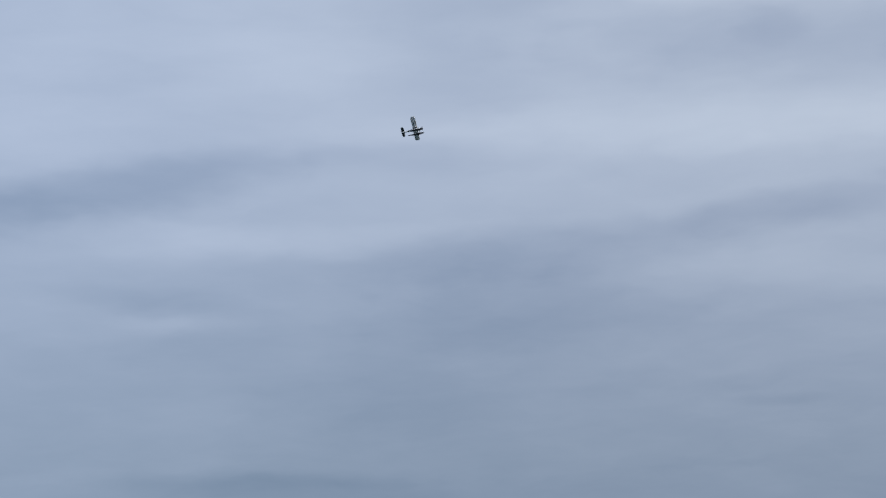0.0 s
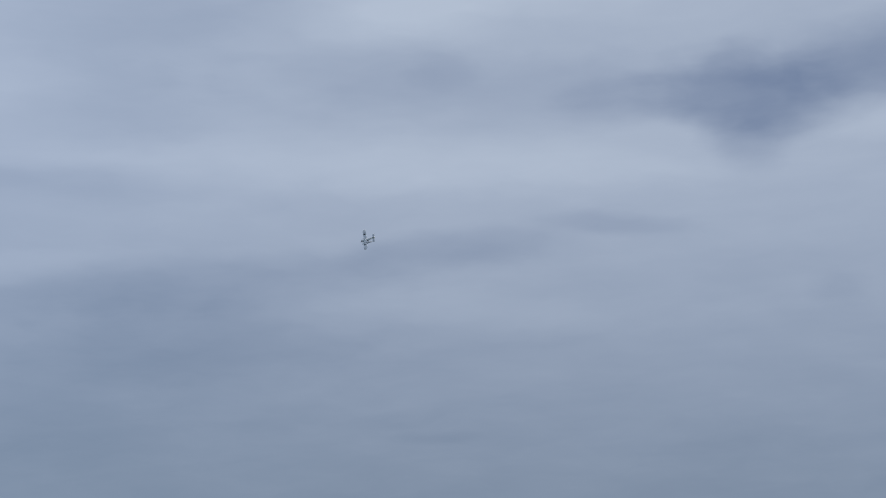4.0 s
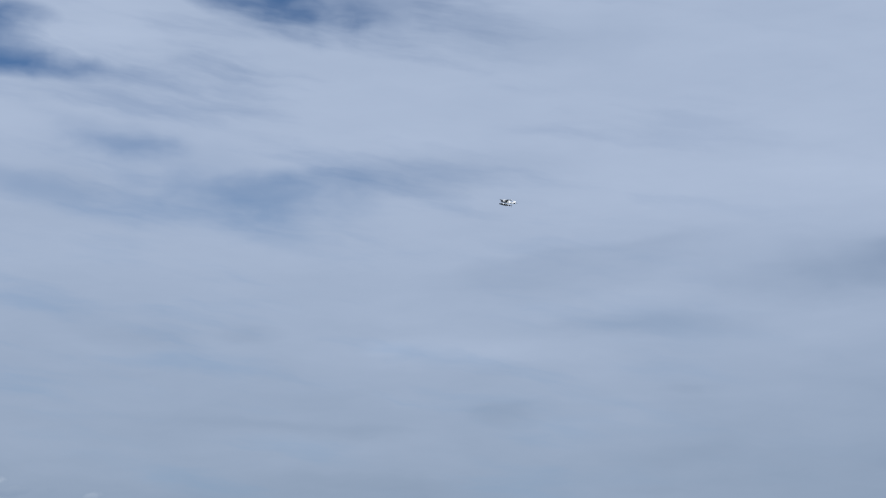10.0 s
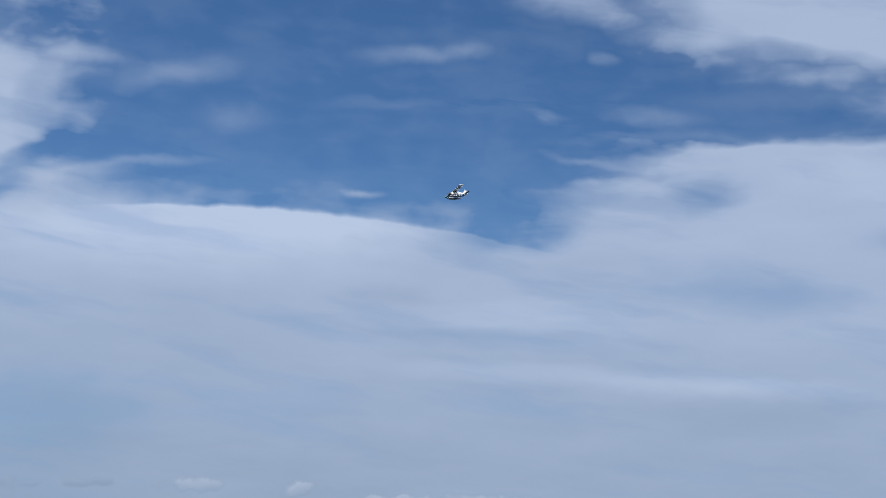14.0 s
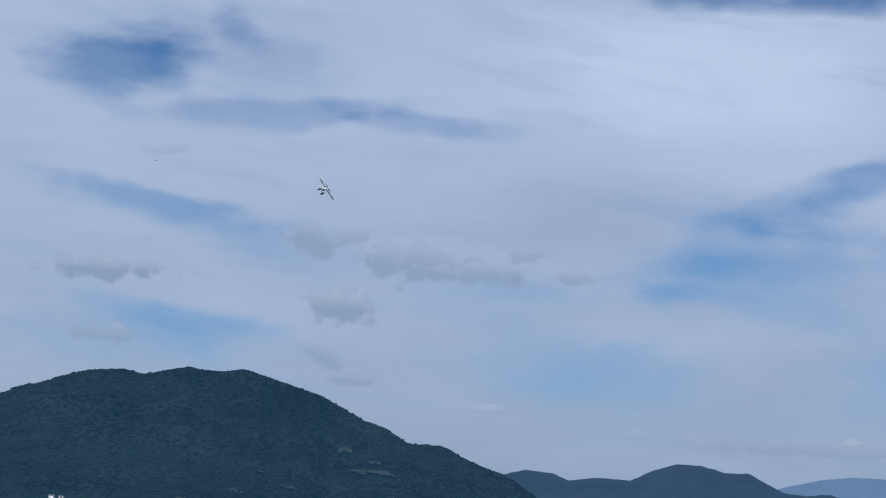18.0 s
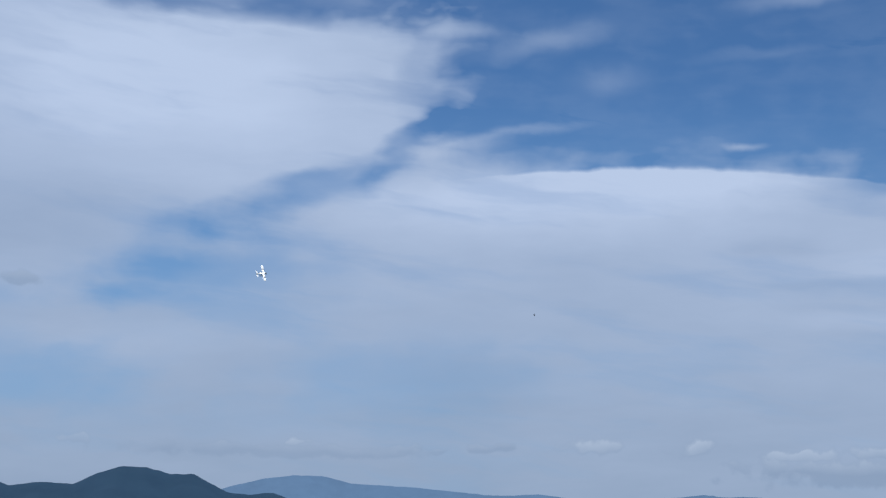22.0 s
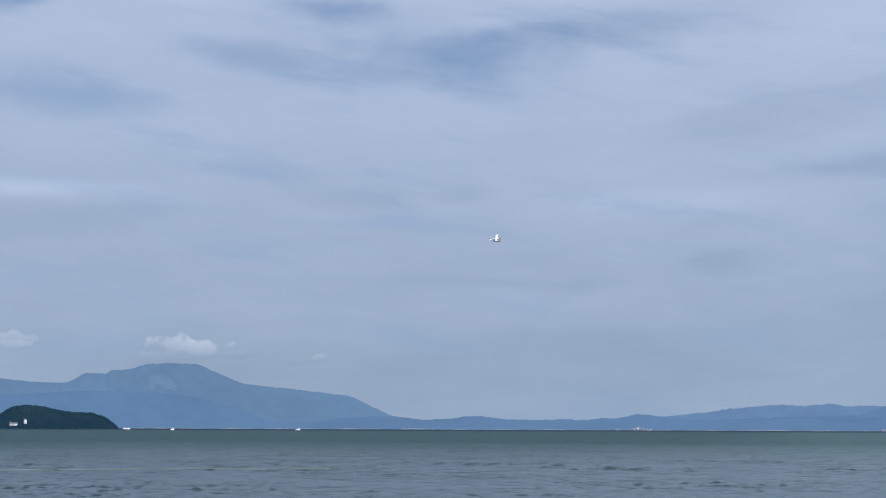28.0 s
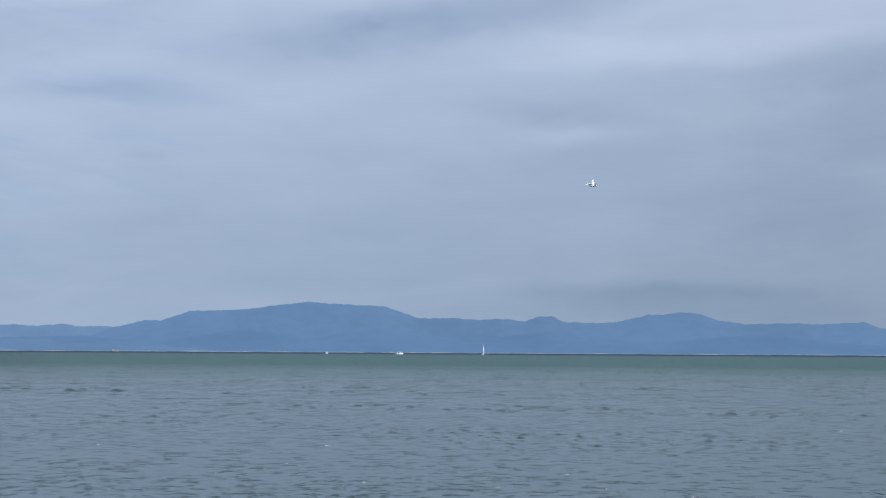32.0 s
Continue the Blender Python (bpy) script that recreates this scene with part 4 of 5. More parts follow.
def bare_patch(parent, name, label, turns, verts, t0, t1, h0, h1, mat, seed, off, tilt=0.0, fill=0.62):
    """A ragged patch of bare ground draped on a slope."""
    nu, nv = 22, 14
    pts, keep = [], []
    for v in range(nv):
        for u in range(nu):
            a, b = u / (nu - 1), v / (nv - 1)
            turn = t0 + (t1 - t0) * a + tilt * (b - 0.5)
            want = h0 + (h1 - h0) * b
            j = np.clip(np.searchsorted(turns, turn), 1, len(turns) - 1)
            w = (turn - turns[j - 1]) / (turns[j] - turns[j - 1])
            col = verts[:, j - 1] * (1 - w) + verts[:, j] * w
            rise = np.degrees(np.arctan2(col[:, 2] - EYE.z, np.hypot(col[:, 0], col[:, 1])))
            top = int(np.argmax(rise)) + 1
            p = np.array([np.interp(want, np.maximum.accumulate(rise[:top]), col[:top, k]) for k in range(3)])
            way = np.array(EYE) - p
            pts.append(p + way / np.linalg.norm(way) * off + np.array((0, 0, off * 0.3)))
            keep.append(max(abs(a - 0.5), abs(b - 0.5)) * 2 + 0.9 * noise.noise(Vector((a * 4, b * 3, seed))) < fill + 0.2)
    faces = [f for f in grid_faces(nv, nu) if all(keep[i] for i in f)]
    return part(name, mesh_from(name, pts, faces, mat), parent, label)


bare_patch(mountain, "bare_slope", "bare brown landslip", m_turns, m_verts, -110.1, -109.5, 2.35, 2.65, BARE, 3.0, 6.0)
bare_patch(mountain, "bare_slope", "pale track across the slope", m_turns, m_verts, -109.6, -108.0, 1.65, 1.95, BARE, 7.0, 6.0, -0.9, 0.42)
bare_patch(mountain, "bare_slope", "pale track across the slope", m_turns, m_verts, -109.0, -108.4, 2.05, 2.2, BARE, 9.0, 6.0, -0.3, 0.5)
for t0, t1, h0, h1, seed, tilt in ((-113.6, -113.1, 0.75, 0.95, 21.0, -0.2), (-111.9, -111.2, 1.0, 1.15, 23.0, -0.4), (-112.8, -112.4, 1.5, 1.62, 25.0, -0.2),
                                  (-107.6, -107.1, 0.8, 1.0, 27.0, -0.3), (-106.2, -105.8, 0.45, 0.62, 29.0, 0.2), (-115.4, -114.9, 0.4, 0.55, 33.0, -0.3)):
    bare_patch(mountain, "clearing", "small pale clearing in the forest", m_turns, m_verts, t0, t1, h0, h1, BARE, seed, 6.0, tilt, 0.4)
bare_patch(peak, "bare_slope", "pale quarried flank", p_turns, p_verts, -60.5, -59.0, 1.18, 1.80, SCAR, 15.0, 4.0, -0.5, 0.5)


def crowns(name, label, verts, count, size, seed, rows):
    """Many small tree crowns on a slope, one mesh."""
    rng = np.random.default_rng(seed)
    bm = bmesh.new()
    bmesh.ops.create_icosphere(bm, subdivisions=1, radius=1.0)
    ball = np.array([v.co for v in bm.verts])
    tri = np.array([[v.index for v in f.verts] for f in bm.faces])
    bm.free()
    i = rng.integers(rows[0], rows[1], count)
    j = rng.integers(0, verts.shape[1] - 1, count)
    u, v = rng.random((2, count, 1))
    p = (verts[i, j] * (1 - u) + verts[i, j + 1] * u) * (1 - v) + (verts[i + 1, j] * (1 - u) + verts[i + 1, j + 1] * u) * v
    r = size * rng.uniform(0.6, 1.5, (count, 1, 1))
    shape = ball[None] * rng.uniform(0.7, 1.3, (count, len(ball), 1)) * np.array((1.2, 1.2, 0.5))
    pts = p[:, None] + shape * r + np.array((0, 0, -0.05)) * r
    pts = pts[p[:, 2] > size * 0.5]
    faces = (tri[None] + (np.arange(len(pts)) * len(ball))[:, None, None]).reshape(-1, 3)
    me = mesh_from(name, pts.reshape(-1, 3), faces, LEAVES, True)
    return tagged(new(name, me), label, "forest", kind="stuff")


crowns("mountain_forest", "dense dark green broadleaf trees on the mountain", m_verts, 36000, 2.2, 6, (2, 29))
crowns("island_trees", "dense dark trees covering the island", i_verts, 4200, 1.9, 8, (0, 16))


def at(turn, distance, z=0.0, spin=0.0):
    """A pose on the ground or water, at a turn and distance from the viewer, facing away from it at spin 0."""
    a = radians(turn)
    return pose(distance * math.sin(a), distance * math.cos(a), z, 0, 0, -turn + spin)


def build_house(wide, deep, tall, storeys, name="house", label="small white house with a grey tiled roof"):
    house = tagged(new(name), label, "house")
    part("wall", box("wall", (wide, deep, tall), HAZED_WHITE, 0.05, (0, 0, tall / 2 - 0.3)), house)
    bm = bmesh.new()
    w, d, z, up = wide / 2 + 0.5, deep / 2 + 0.5, tall - 0.3, wide * 0.22
    vs = [bm.verts.new(c) for c in ((-w, -d, z), (w, -d, z), (w, d, z), (-w, d, z), (-w, 0, z + up), (w, 0, z + up), (-w, -d, z - 0.25), (w, -d, z - 0.25), (w, d, z - 0.25), (-w, d, z - 0.25))]
    for f in ((0, 1, 5, 4), (2, 3, 4, 5), (0, 4, 3), (1, 2, 5), (6, 7, 1, 0), (8, 9, 3, 2), (7, 8, 2, 1), (9, 6, 0, 3), (9, 8, 7, 6)):
        bm.faces.new([vs[i] for i in f])
    part("roof", from_bm("roof", bm, ROOF), house)
    for k in range(storeys):
        for x in np.arange(-wide / 2 + 1.5, wide / 2 - 1, 2.6):
            part("window", box("window", (0.8, 0.12, 0.8), SMOKE, 0.02, (x, -deep / 2 - 0.03, 1.2 + 2.8 * k)), house)
    return house


def settle(ob, m, group):
    ob.matrix_basis = m
    return tagged(ob, group=group)


rng = random.Random(12)
for turn, lift in ((-119.38, 0.17), (-119.13, 0.20), (-118.57, 0.10), (-118.15, 0.11), (-117.98, 0.14)):
    base = on_slope(m_turns, m_verts, turn, lift)
    z = float(m_verts[base][2])
    spot = m_verts[base]
    ob = build_house(rng.uniform(4.2, 6), rng.uniform(5, 6), rng.uniform(2.5, 3.0), 1)
    settle(ob, pose(float(spot[0]), float(spot[1]), z, 0, 0, -turn + rng.uniform(-25, 25)), "village at the mountain's foot")
for turn, h in ((-64.52, 0.05), (-64.38, 0.06), (-64.08, 0.10)):
    spot = i_verts[on_slope(i_turns, i_verts, turn, h)]
    ob = build_house(3.0 if turn > -64.2 else 4.6, 5, 5.5 if turn > -64.2 else 3.0, 1, "shrine_building", "white building on the wooded island shore")
    settle(ob, pose(float(spot[0]), float(spot[1]) - 6, float(spot[2]) + 0.5, 0, 0, -turn + 10), "buildings on the island")


def build_block(wide, tall):
    """A white lakeside building with rows of windows."""
    ob = tagged(new("lakeside_building"), "white lakeside building with rows of windows", "building")
    part("wall", box("wall", (wide, 10, tall), HAZED_WHITE, 0.1, (0, 0, tall / 2 - 1)), ob)
    part("roof", box("roof", (wide + 0.8, 10.8, 0.5), HAZED_WHITE, 0.05, (0, 0, tall - 0.7)), ob)
    for k in range(int(tall / 3.2)):
        part("window_band", box("window_band", (wide * 0.86, 0.15, 1.2), SMOKE, 0.02, (0, -5.06, 1.4 + 3.2 * k)), ob)
    return ob


for turn, wide, tall in ((-43.62, 7, 4.5), (-43.5, 6, 6.5), (-43.36, 8, 4), (-43.1, 10, 3.4), (-44.2, 6, 3.4), (-35.3, 13, 3.4)):
    settle(build_block(wide, tall), at(turn, 3870, 0.6), "buildings on the far shore")


def build_far_shore():
    """A low pale strand under the far hills, with broken walls and banks."""
    turns = np.arange(-61.0, -8.0, 0.02)
    a = np.radians(turns)
    up = np.array([max(0.0, 0.4 + noise.noise(Vector((t * 1.3, 2.0, 0))) + 0.6 * noise.noise(Vector((t * 7.0, 5.0, 0)))) for t in turns]) * 1.8
    rows = [(3872.0, up * 0 - 0.5), (3875.0, up), (3884.0, up * 0.9), (3890.0, up * 0 - 0.5)]
    verts = np.stack([np.stack([r * np.sin(a), r * np.cos(a), z], -1) for r, z in rows])
    me = mesh_from("far_shore", verts.reshape(-1, 3), grid_faces(len(rows), len(turns)), STRAND)
    tagged(new("far_shore", me), "pale strand and sea wall along the far shore", "shore", kind="structure")


build_far_shore()


def build_wake(t0, t1, reach, wide, slant):
    """A faint pale line of foam left on the water by a boat."""
    turns = np.arange(t0, t1, 0.03)
    a = np.radians(turns)
    end = np.clip(np.minimum(turns - t0, t1 - turns) / 0.8, 0, 1)
    half = np.array([wide * 0.8 * max(0.0, 0.5 + noise.noise(Vector((t * 1.1, 0, 3.0)))) for t in turns]) * end
    mid = reach + reach / 60 * np.array([noise.noise(Vector((t * 0.4, 7.0, 0))) for t in turns]) + (turns - (t0 + t1) / 2) * slant
    verts = np.stack([np.stack([r * np.sin(a), r * np.cos(a), 0 * a + z], -1) for r, z in ((mid - half, 0.02), (mid, 0.09), (mid + half, 0.02))])
    me = mesh_from("wake", verts.reshape(-1, 3), grid_faces(3, len(turns)), FOAM, True)
    tagged(new("wake", me), "faint pale wake line across the lake", "wake", kind="structure")


build_wake(-68.0, -54.0, 96.0, 0.42, 0.25)
build_wake(-20.6, -15.8, 200.0, 1.6, -1.2)


def build_motorboat(length, cabin=True):
    boat = tagged(new("motorboat"), "white motorboat on the lake far off", "boat")
    wide = length * 0.3
    hull = part("hull", loft("hull", [(-length / 2, 0, 0.35, wide * 0.42, 0.55), (-length * 0.2, 0, 0.35, wide * 0.5, 0.6), (length * 0.2, 0, 0.4, wide * 0.42, 0.65), (length * 0.42, 0, 0.55, wide * 0.18, 0.6), (length / 2, 0, 0.75, 0.06, 0.35)], HAZED_WHITE, 12, 2.6, "x"), boat)
    part("rail", rod("rail", (0, -wide * 0.4, 1.15), (length * 0.42, -wide * 0.12, 1.4), 0.04, GREY), hull)
    if cabin:
        part("cabin", box("cabin", (length * 0.5, wide * 0.75, 1.3), HAZED_WHITE, 0.15, (-length * 0.05, 0, 1.45)), boat)
        part("window_band", box("window_band", (length * 0.44, wide * 0.78, 0.45), SMOKE, 0.03, (-length * 0.05, 0, 1.6)), boat)
        part("cabin_roof", box("cabin_roof", (length * 0.56, wide * 0.82, 0.12), HAZED_WHITE, 0.04, (-length * 0.05, 0, 2.15)), boat)
    part("mast", rod("mast", (-length * 0.1, 0, 1.1), (-length * 0.1, 0, 3.2), 0.04, GREY), boat)
    return boat


for turn, reach, length in ((-25.66, 1500, 6.8), (-28.16, 1700, 3.2), (-59.36, 1500, 3.4), (-55.12, 1700, 5.0), (-60.9, 2000, 9.0), (-65.75, 2050, 11.5)):
    settle(build_motorboat(length), at(turn, reach, 0.0, 12), "boats on the lake")


def build_yacht():
    yacht = tagged(new("sailing_yacht"), "white sailing yacht with a tall narrow sail", "sailing boat")
    part("hull", loft("hull", [(-4.2, 0, 0.35, 0.9, 0.5), (-2, 0, 0.3, 1.25, 0.6), (1, 0, 0.35, 1.15, 0.6), (3.2, 0, 0.5, 0.5, 0.5), (4.3, 0, 0.75, 0.05, 0.25)], HAZED_WHITE, 12, 2.5), yacht)
    part("coach_roof", box("coach_roof", (1.4, 3.0, 0.5), HAZED_WHITE, 0.15, (0, 0.2, 1.05)), yacht)
    part("mast", rod("mast", (0, 0.9, 0.8), (0, 0.9, 11.0), 0.07, GREY), yacht)
    part("boom", rod("boom", (0, 0.9, 1.7), (0.5, -3.2, 1.7), 0.06, GREY), yacht)
    for name, foot, tack, head, belly in (("mainsail", (0.55, -3.1, 1.8), (0.02, 0.82, 1.8), (0.02, 0.82, 10.8), 0.55), ("jib", (0.75, 0.6, 1.3), (0.0, 4.1, 1.1), (0.0, 1.0, 9.6), 0.5)):
        verts, count = [], 9
        for i in range(count):
            s = i / (count - 1)
            for k in range(count):
                q = k / (count - 1)
                base = Vector(tack).lerp(Vector(foot), q)
                p = base.lerp(Vector(head), s)
                verts.append(p + Vector((belly * math.sin(math.pi * q) * (1 - s) ** 0.6, 0, 0)))
        me = mesh_from(name, verts, grid_faces(count, count), HAZED_WHITE, True)
        sail = part(name, me, yacht, "taut white sail")
        thick = sail.modifiers.new("thickness", "SOLIDIFY")
        thick.thickness = 0.02
    yacht.matrix_basis = at(-22.78, 1580, 0.0, -5)


build_yacht()


# ------------------------------------------------------------------ model floatplane
def build_plane():
    plane = tagged(new("model_floatplane"), "white radio-controlled high-wing floatplane with black wing bands", "model aircraft")
    part("fuselage", loft("fuselage", [
        (0.30, 0, 0.0, 0.060, 0.065), (0.24, 0, 0.0, 0.068, 0.078), (0.16, 0, 0.015, 0.072, 0.100), (0.02, 0, 0.018, 0.072, 0.104), (-0.12, 0, 0.015, 0.066, 0.090),
        (-0.30, 0, 0.018, 0.050, 0.066), (-0.50, 0, 0.025, 0.034, 0.046), (-0.70, 0, 0.032, 0.016, 0.028), (-0.74, 0, 0.034, 0.006, 0.016)], WHITE, 18, 3.0), plane)
    cowl = part("cowling", loft("cowling", [(0.30, 0, 0, 0.061, 0.066), (0.36, 0, 0, 0.063, 0.064), (0.41, 0, 0, 0.058, 0.058), (0.43, 0, 0, 0.046, 0.046)], BLACK, 18, 2.3), plane, "black engine cowling")
    part("spinner", loft("spinner", [(0.425, 0, 0, 0.026, 0.026), (0.45, 0, 0, 0.022, 0.022), (0.475, 0, 0, 0.010, 0.010), (0.482, 0, 0, 0.002, 0.002)], GREY, 12, 2.0), cowl)
    prop = part("propeller", wing_skin("blade", -0.14, 0.14, 0.006, 0.006, 0.022, 0.022, 0, 0, 0.3, BLACK), plane, "two-bladed black propeller", pose(0, 0.445, 0))
    part("windscreen", loft("windscreen", [(0.225, 0, 0.055, 0.050, 0.022), (0.19, 0, 0.085, 0.060, 0.034), (0.15, 0, 0.10, 0.066, 0.030)], SMOKE, 14, 2.6), plane, "dark tinted windscreen")
    for side in (-1, 1):
        for y, long in ((0.125, 0.10), (-0.015, 0.15)):
            part("side_window", box("side_window", (0.008, long, 0.078), SMOKE, 0.003, (side * 0.0725, y, 0.055)), plane, "dark side window")
        part("side_stripe", box("side_stripe", (0.008, 0.46, 0.026), BLACK, 0.003, (side * 0.0705, 0.07, -0.045)), plane, "dark stripe along the fuselage")
    for side in (-1, 1):
        wing = part("wing_panel", wing_skin("wing_panel", 0.0, side * 0.80, 0.17, 0.165, 0.27, 0.25, 0.122, 0.150, 0.13, WHITE, 14), plane)
        part("wing_band", wing_skin("wing_band", side * 0.38, side * 0.53, 0.174, 0.173, 0.268, 0.264, 0.1335, 0.139, 0.145, BLACK, 2), wing, "broad black band round the wing")
        part("aileron", wing_skin("aileron", side * 0.44, side * 0.75, -0.062, -0.062, 0.036, 0.034, 0.139, 0.149, 0.12, WHITE, 3), wing)
        part("wing_underside", wing_skin("wing_underside", side * 0.02, side * 0.79, 0.162, 0.158, 0.245, 0.232, 0.1125, 0.140, 0.012, UNDERSIDE_GREY, 3), wing, "grey underside of the wing")
        part("wing_strut", rod("wing_strut", (side * 0.07, 0.06, -0.06), (side * 0.40, 0.05, 0.128), 0.009, WHITE, 8, 0.5), plane)
        flo = part("float", loft("float", [
            (0.50, side * 0.145, -0.180, 0.010, 0.010), (0.46, side * 0.145, -0.195, 0.030, 0.028), (0.36, side * 0.145, -0.210, 0.046, 0.044), (0.18, side * 0.145, -0.220, 0.052, 0.054),
            (0.02, side * 0.145, -0.223, 0.050, 0.056), (-0.01, side * 0.145, -0.215, 0.048, 0.046), (-0.22, side * 0.145, -0.203, 0.036, 0.032), (-0.40, side * 0.145, -0.191, 0.014, 0.014)], NAVY, 14, 2.8), plane, "dark pontoon float with a stepped hull")
        part("float_deck", loft("float_deck", [
            (0.47, side * 0.145, -0.177, 0.022, 0.012), (0.36, side * 0.145, -0.177, 0.042, 0.020), (0.15, side * 0.145, -0.177, 0.047, 0.022), (-0.05, side * 0.145, -0.177, 0.043, 0.018), (-0.36, side * 0.145, -0.179, 0.016, 0.008)], WHITE, 10, 2.5), flo, "white float deck")
        part("water_rudder", box("water_rudder", (0.006, 0.05, 0.07), GREY, 0.002, (side * 0.145, -0.40, -0.205)), flo)
        for y0, y1 in ((0.22, 0.26), (-0.04, -0.06)):
            part("float_strut", rod("float_strut", (side * 0.06, y0, -0.075), (side * 0.145, y1, -0.170), 0.010, GREY, 8, 0.5), plane)
        tail = part("tailplane", wing_skin("tailplane", 0.0, side * 0.32, -0.55, -0.59, 0.125, 0.085, 0.045, 0.045, 0.09, WHITE, 5), plane)
        part("underside_panel", wing_skin("underside_panel", side * 0.02, side * 0.315, -0.565, -0.60, 0.17, 0.125, 0.033, 0.033, 0.03, BLACK, 4), tail, "black underside of the tailplane")
        part("elevator", wing_skin("elevator", side * 0.02, side * 0.315, -0.686, -0.686, 0.062, 0.050, 0.046, 0.046, 0.08, WHITE, 4), tail)
    for y in (0.26, -0.06):
        part("spreader_bar", rod("spreader_bar", (-0.145, y, -0.160), (0.145, y, -0.160), 0.008, GREY), plane)
    part("fin", wing_skin("fin", 0.05, 0.215, -0.50, -0.60, 0.20, 0.095, 0, 0, 0.07, WHITE, 5, True), plane)
    part("rudder", wing_skin("rudder", 0.0, 0.21, -0.70, -0.70, 0.085, 0.060, 0, 0, 0.10, WHITE, 5, True), plane)
    return plane, prop


plane, propeller = build_plane()


# ------------------------------------------------------------------ bird
def build_bird():
    bird = tagged(new("swallow"), "small dark bird in gliding flight", "bird")
    body = part("body", loft("body", [(0.085, 0, 0, 0.004, 0.004), (0.065, 0, 0.002, 0.014, 0.014), (0.04, 0, 0, 0.019, 0.019), (-0.01, 0, 0, 0.022, 0.021), (-0.06, 0, 0, 0.013, 0.012), (-0.09, 0, 0, 0.005, 0.004)], FEATHER, 12, 2.0), bird)
    part("beak", loft("beak", [(0.084, 0, 0, 0.004, 0.003), (0.1, 0, -0.001, 0.001, 0.001)], BLACK, 6, 2.0), body)
    for side in (-1, 1):
        part("wing", wing_skin("wing", side * 0.015, side * 0.19, 0.045, -0.035, 0.07, 0.022, 0.008, 0.03, 0.06, FEATHER, 6), bird)
        part("tail_feather", wing_skin("tail_feather", side * 0.002, side * 0.03, -0.08, -0.09, 0.045, 0.07, 0, 0, 0.03, FEATHER, 2), bird)
    return bird


bird = build_bird()


# ------------------------------------------------------------------ shore under the viewer
def build_shore():
    bm = bmesh.new()
    bmesh.ops.create_grid(bm, x_segments=40, y_segments=30, size=1.0)
    for v in bm.verts:
        x, y = v.co.x * 60, v.co.y * 30
        side = y - 26.5
        fall = min(1.0, max(0.0, (side - 0.5) / 2.6))
        v.co = Vector((x, side, 0.8 - side * 0.006 - fall * fall * (3 - 2 * fall) * 1.15 + 0.05 * noise.noise(Vector((x * 0.3, y * 0.3, 0)))))
    return tagged(new("ground", from_bm("ground", bm, SAND, True)), "bare sandy lake shore", "shore", kind="structure")


build_shore()


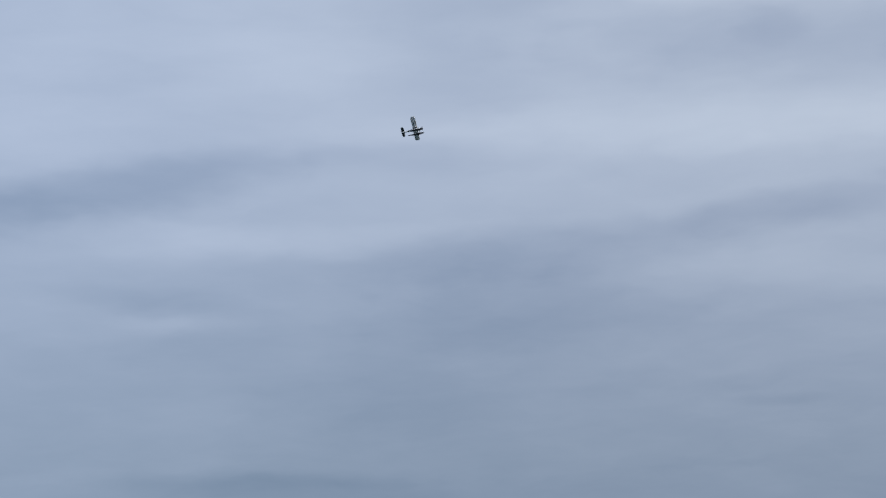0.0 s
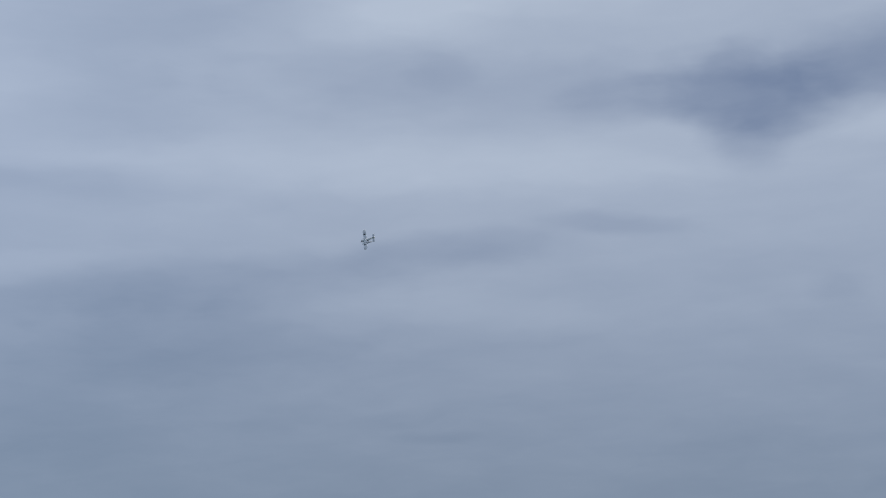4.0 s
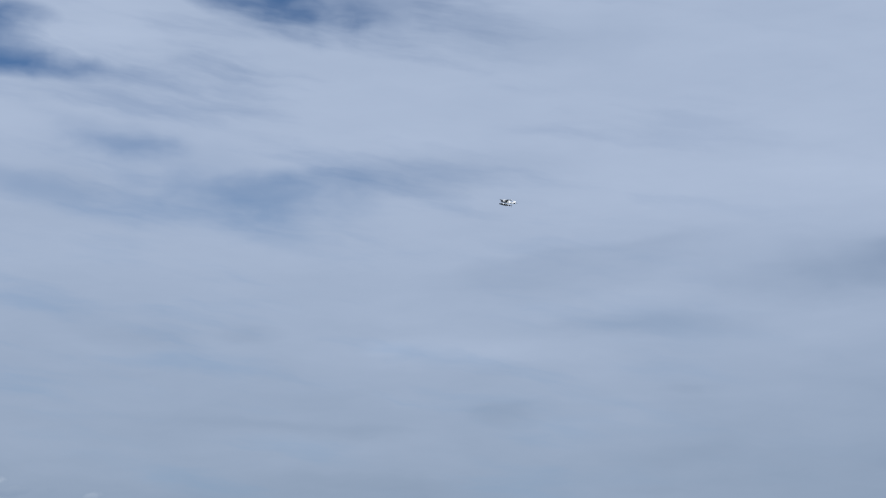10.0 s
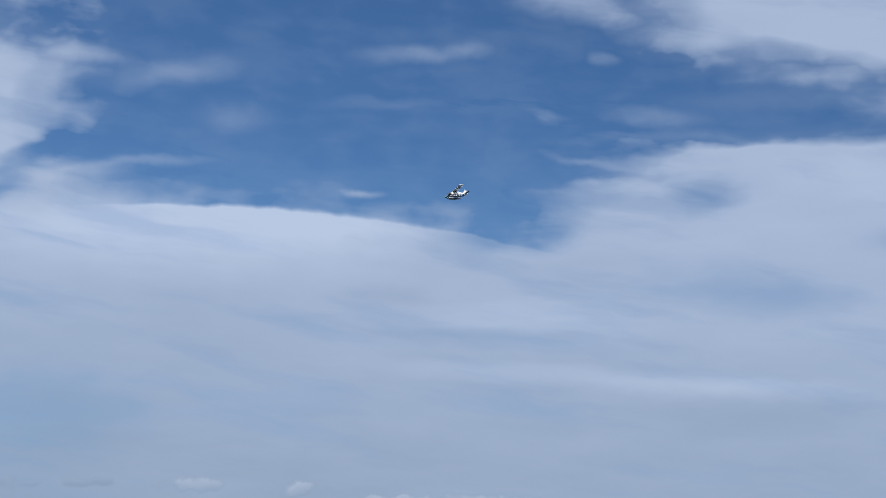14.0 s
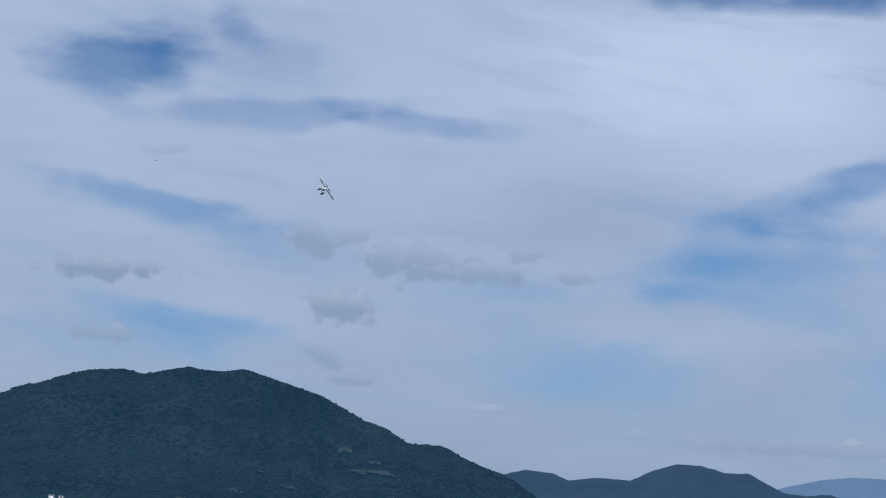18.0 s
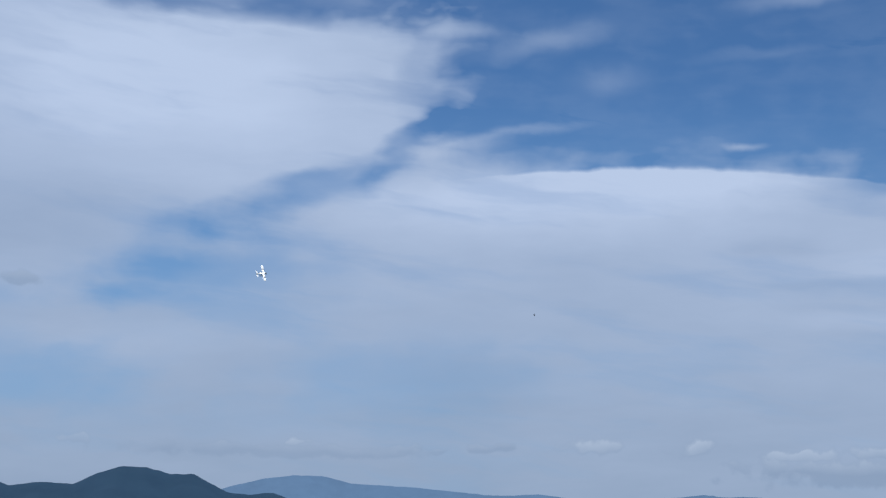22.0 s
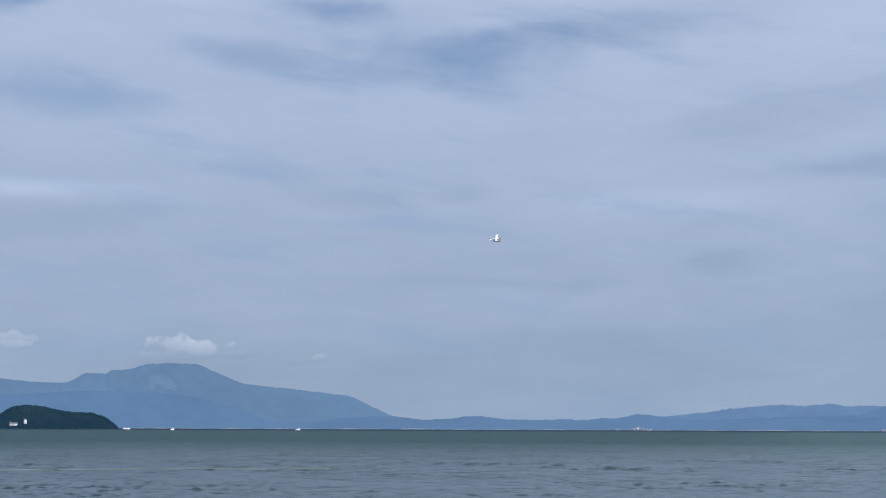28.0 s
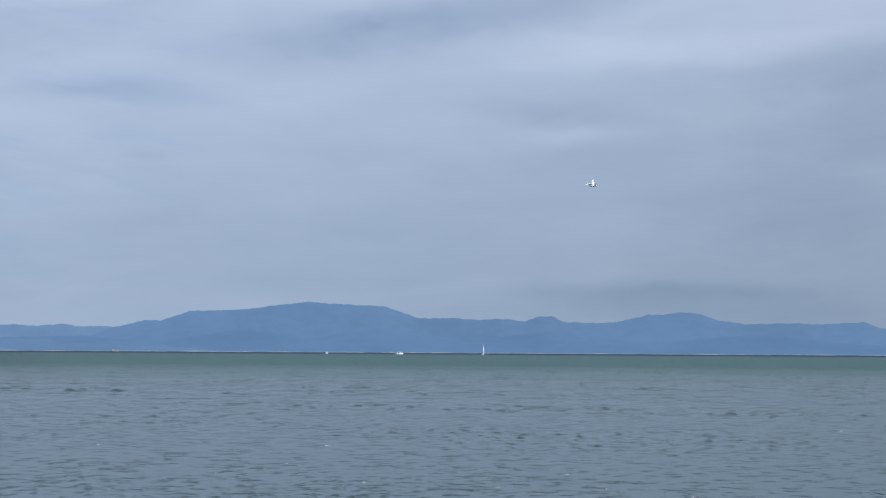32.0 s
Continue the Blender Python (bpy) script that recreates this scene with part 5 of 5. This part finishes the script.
def motions():
    walk(plane, [
        (0, pose(-17.46, 87.46, 24.97, 14.4, -40.9, -93.3)),
        (0.5, pose(-11.56, 85.62, 27.61, 23.9, -55.2, -93.7)),
        (1, pose(-5.12, 86.23, 27.67, 46.0, -63.5, -93.5)),
        (1.5, pose(0.05, 101.64, 32.50, 41.0, -70.1, -76.7)),
        (2, pose(4.17, 118.68, 38.10, 47.7, -67.9, -59.0)),
        (2.5, pose(5.06, 119.75, 37.90, 67.4, -73.7, -57.4)),
        (3, pose(4.21, 118.50, 35.09, 69.3, -81.6, -44.0)),
        (3.5, pose(2.16, 120.82, 30.20, -4.1, -84.1, 38.2)),
        (4, pose(-2.73, 122.43, 27.46, -55.5, -79.4, 115.5)),
        (4.5, pose(-10.14, 123.21, 26.77, -43.1, -71.9, 128.8)),
        (5, pose(-17.83, 122.29, 26.95, -28.6, -63.6, 141.9)),
        (5.5, pose(-23.77, 121.24, 27.15, -23.5, -58.3, 151.2)),
        (6, pose(-27.66, 120.40, 27.18, -20.0, -57.6, 155.5)),
        (6.5, pose(-34.29, 120.87, 26.84, -16.0, -43.5, 154.0)),
        (7, pose(-42.68, 121.40, 26.94, -2.0, -10.2, 150.2)),
        (7.5, pose(-50.38, 119.48, 27.12, 2.0, -5.0, 151.3)),
        (8, pose(-56.92, 115.24, 27.68, 4.0, -5.4, 153.1)),
        (8.5, pose(-62.97, 110.04, 28.68, 5.0, -6.5, 153.3)),
        (9, pose(-68.43, 103.60, 29.09, 6.0, -8.0, 153.7)),
        (9.5, pose(-72.11, 95.77, 29.32, 5.0, -9.1, 156.6)),
        (10, pose(-74.89, 87.27, 28.80, 3.0, -11.9, 162.8)),
        (10.5, pose(-77.11, 78.38, 27.93, -3.0, -21.4, 174.5)),
        (11, pose(-78.53, 69.86, 27.23, -8.0, -30.1, -173.3)),
        (11.5, pose(-80.30, 61.82, 26.88, -12.2, -33.7, -167.6)),
        (12, pose(-81.57, 54.50, 26.41, -10.4, -34.4, -168.3)),
        (12.5, pose(-82.75, 47.08, 25.89, -6.0, -25.5, -174.9)),
        (13, pose(-83.23, 39.51, 25.59, -4.0, -4.0, -176.0)),
        (13.5, pose(-82.10, 31.38, 24.96, -7.0, 6.0, -174.0)),
        (14, pose(-81.02, 23.29, 23.92, -9.0, 15.0, -166.0)),
        (14.5, pose(-81.27, 15.52, 23.11, -9.0, 24.0, -168.0)),
        (15, pose(-82.17, 7.35, 22.90, -7.5, 31.4, -173.0)),
        (15.5, pose(-83.32, -1.53, 23.62, -10.9, 45.7, 175.0)),
        (16, pose(-83.18, -10.06, 23.47, -9.5, 55.7, 166.9)),
        (16.5, pose(-82.64, -18.06, 22.70, -13.7, 62.6, 155.0)),
        (17, pose(-82.63, -24.95, 21.83, -10.3, 61.6, 145.5)),
        (17.5, pose(-83.77, -30.13, 21.28, -1.2, 57.4, 140.7)),
        (18, pose(-86.84, -33.64, 21.16, 8.4, 50.8, 131.8)),
        (18.5, pose(-93.24, -36.15, 22.50, 20.0, 52.4, 127.8)),
        (19, pose(-102.11, -37.68, 24.26, 27.0, 58.5, 127.4)),
        (19.5, pose(-113.27, -38.53, 26.24, 37.0, 63.3, 127.9)),
        (20, pose(-125.10, -37.25, 27.90, 50.0, 66.8, 127.4)),
        (20.5, pose(-136.46, -33.41, 29.08, 53.2, 69.3, 119.1)),
        (21, pose(-146.83, -28.09, 29.85, 53.4, 71.4, 109.1)),
        (21.5, pose(-155.86, -20.69, 29.96, 50.9, 74.0, 96.3)),
        (22, pose(-163.30, -11.50, 29.76, 45.2, 75.2, 80.0)),
        (22.5, pose(-168.83, -1.58, 29.71, 17.6, 70.8, 39.6)),
        (23, pose(-172.44, 9.95, 30.39, 8.8, 67.4, 16.4)),
        (23.5, pose(-174.18, 21.88, 30.93, 8.7, 68.1, 7.2)),
        (24, pose(-174.45, 33.93, 30.84, 3.8, 58.1, -6.9)),
        (24.5, pose(-173.62, 45.88, 30.31, 2.5, 42.4, -12.8)),
        (25, pose(-171.41, 57.79, 30.08, 2.0, 38.9, -16.9)),
        (25.5, pose(-167.84, 69.46, 29.60, 1.7, 49.4, -21.9)),
        (26, pose(-163.20, 80.81, 28.69, 1.3, 47.1, -26.9)),
        (26.5, pose(-157.67, 91.77, 27.41, 1.1, 44.6, -31.7)),
        (27, pose(-151.26, 102.20, 25.97, 1.5, 39.1, -38.3)),
        (27.5, pose(-144.20, 112.13, 24.57, 2.7, 33.4, -44.5)),
        (28, pose(-136.51, 121.49, 23.27, 1.1, 31.5, -47.9)),
        (28.5, pose(-128.06, 130.51, 21.78, 1.0, 27.1, -50.6)),
        (29, pose(-119.21, 139.00, 20.53, 0.2, 24.4, -54.5)),
        (29.5, pose(-109.31, 147.54, 19.99, 0.4, 21.8, -58.6)),
        (30, pose(-100.33, 154.62, 19.87, 0.8, 24.1, -62.1)),
        (30.5, pose(-90.87, 161.34, 20.38, 1.2, 21.7, -64.9)),
        (31, pose(-81.12, 167.75, 20.71, 0.8, 20.6, -68.2)),
        (31.5, pose(-71.39, 173.58, 21.26, 1.1, 25.7, -70.2)),
        (32, pose(-61.62, 178.74, 21.60, 1.7, 30.8, -70.9)),
    ])
    walk(propeller, [(k * 0.25, pose(0, 0.445, 0, 0, 80 * k % 360, 0)) for k in range(129)])
    walk(bird, [
        (0, pose(-152.50, -204.15, 54.05, 0.0, -15.0, -9.5)),
        (10, pose(-148.31, -179.11, 61.78, 0.0, 10.0, -20.0)),
        (16, pose(-115.89, -103.55, 40.43, 0.0, 0.0, -17.4)),
        (17.5, pose(-111.19, -60.45, 32.12, 0.0, -20.0, -4.3)),
        (17.7, pose(-112.54, -58.52, 30.85, 0.0, -15.0, 39.7)),
        (18, pose(-113.30, -57.90, 29.06, 0.0, 10.0, 41.9)),
        (18.2, pose(-114.30, -56.56, 27.62, 0.0, 0.0, 33.3)),
        (18.5, pose(-115.99, -53.80, 25.88, 0.0, -20.0, 29.6)),
        (18.6, pose(-117.39, -51.13, 24.88, 0.0, -15.0, 25.7)),
        (18.8, pose(-119.44, -46.64, 23.81, 0.0, 10.0, 22.6)),
        (19, pose(-121.51, -41.23, 23.25, 0.0, 0.0, 19.7)),
        (19.2, pose(-123.17, -36.21, 22.86, 0.0, -20.0, 17.5)),
        (19.5, pose(-124.91, -30.49, 21.59, 0.0, -15.0, 10.1)),
        (21, pose(-129.08, -2.89, 17.57, 0.0, 10.0, 6.4)),
        (21.5, pose(-128.80, 4.15, 19.50, 0.0, 0.0, -4.0)),
        (22, pose(-128.03, 12.31, 21.31, 0.0, -20.0, -6.9)),
        (22.3, pose(-127.05, 18.75, 22.59, 0.0, -15.0, -9.6)),
        (22.5, pose(-126.21, 23.05, 23.35, 0.0, 10.0, -13.1)),
        (23, pose(-122.71, 37.37, 23.52, 0.0, 0.0, -14.5)),
        (23.3, pose(-120.94, 43.42, 22.09, 0.0, -20.0, 57.2)),
        (24.5, pose(-292.12, 146.43, 48.45, 0.0, -15.0, 53.6)),
        (27, pose(-739.21, 499.95, 119.07, 0.0, 10.0, 50.2)),
        (32, pose(-1190.33, 894.91, 181.97, 0.0, 0.0, 48.8)),
    ])
    walk(lake, [(0, pose(26, 9.5, 0)), (16, pose(13, 4.75, 0)), (32, pose(0, 0, 0))])


motions()
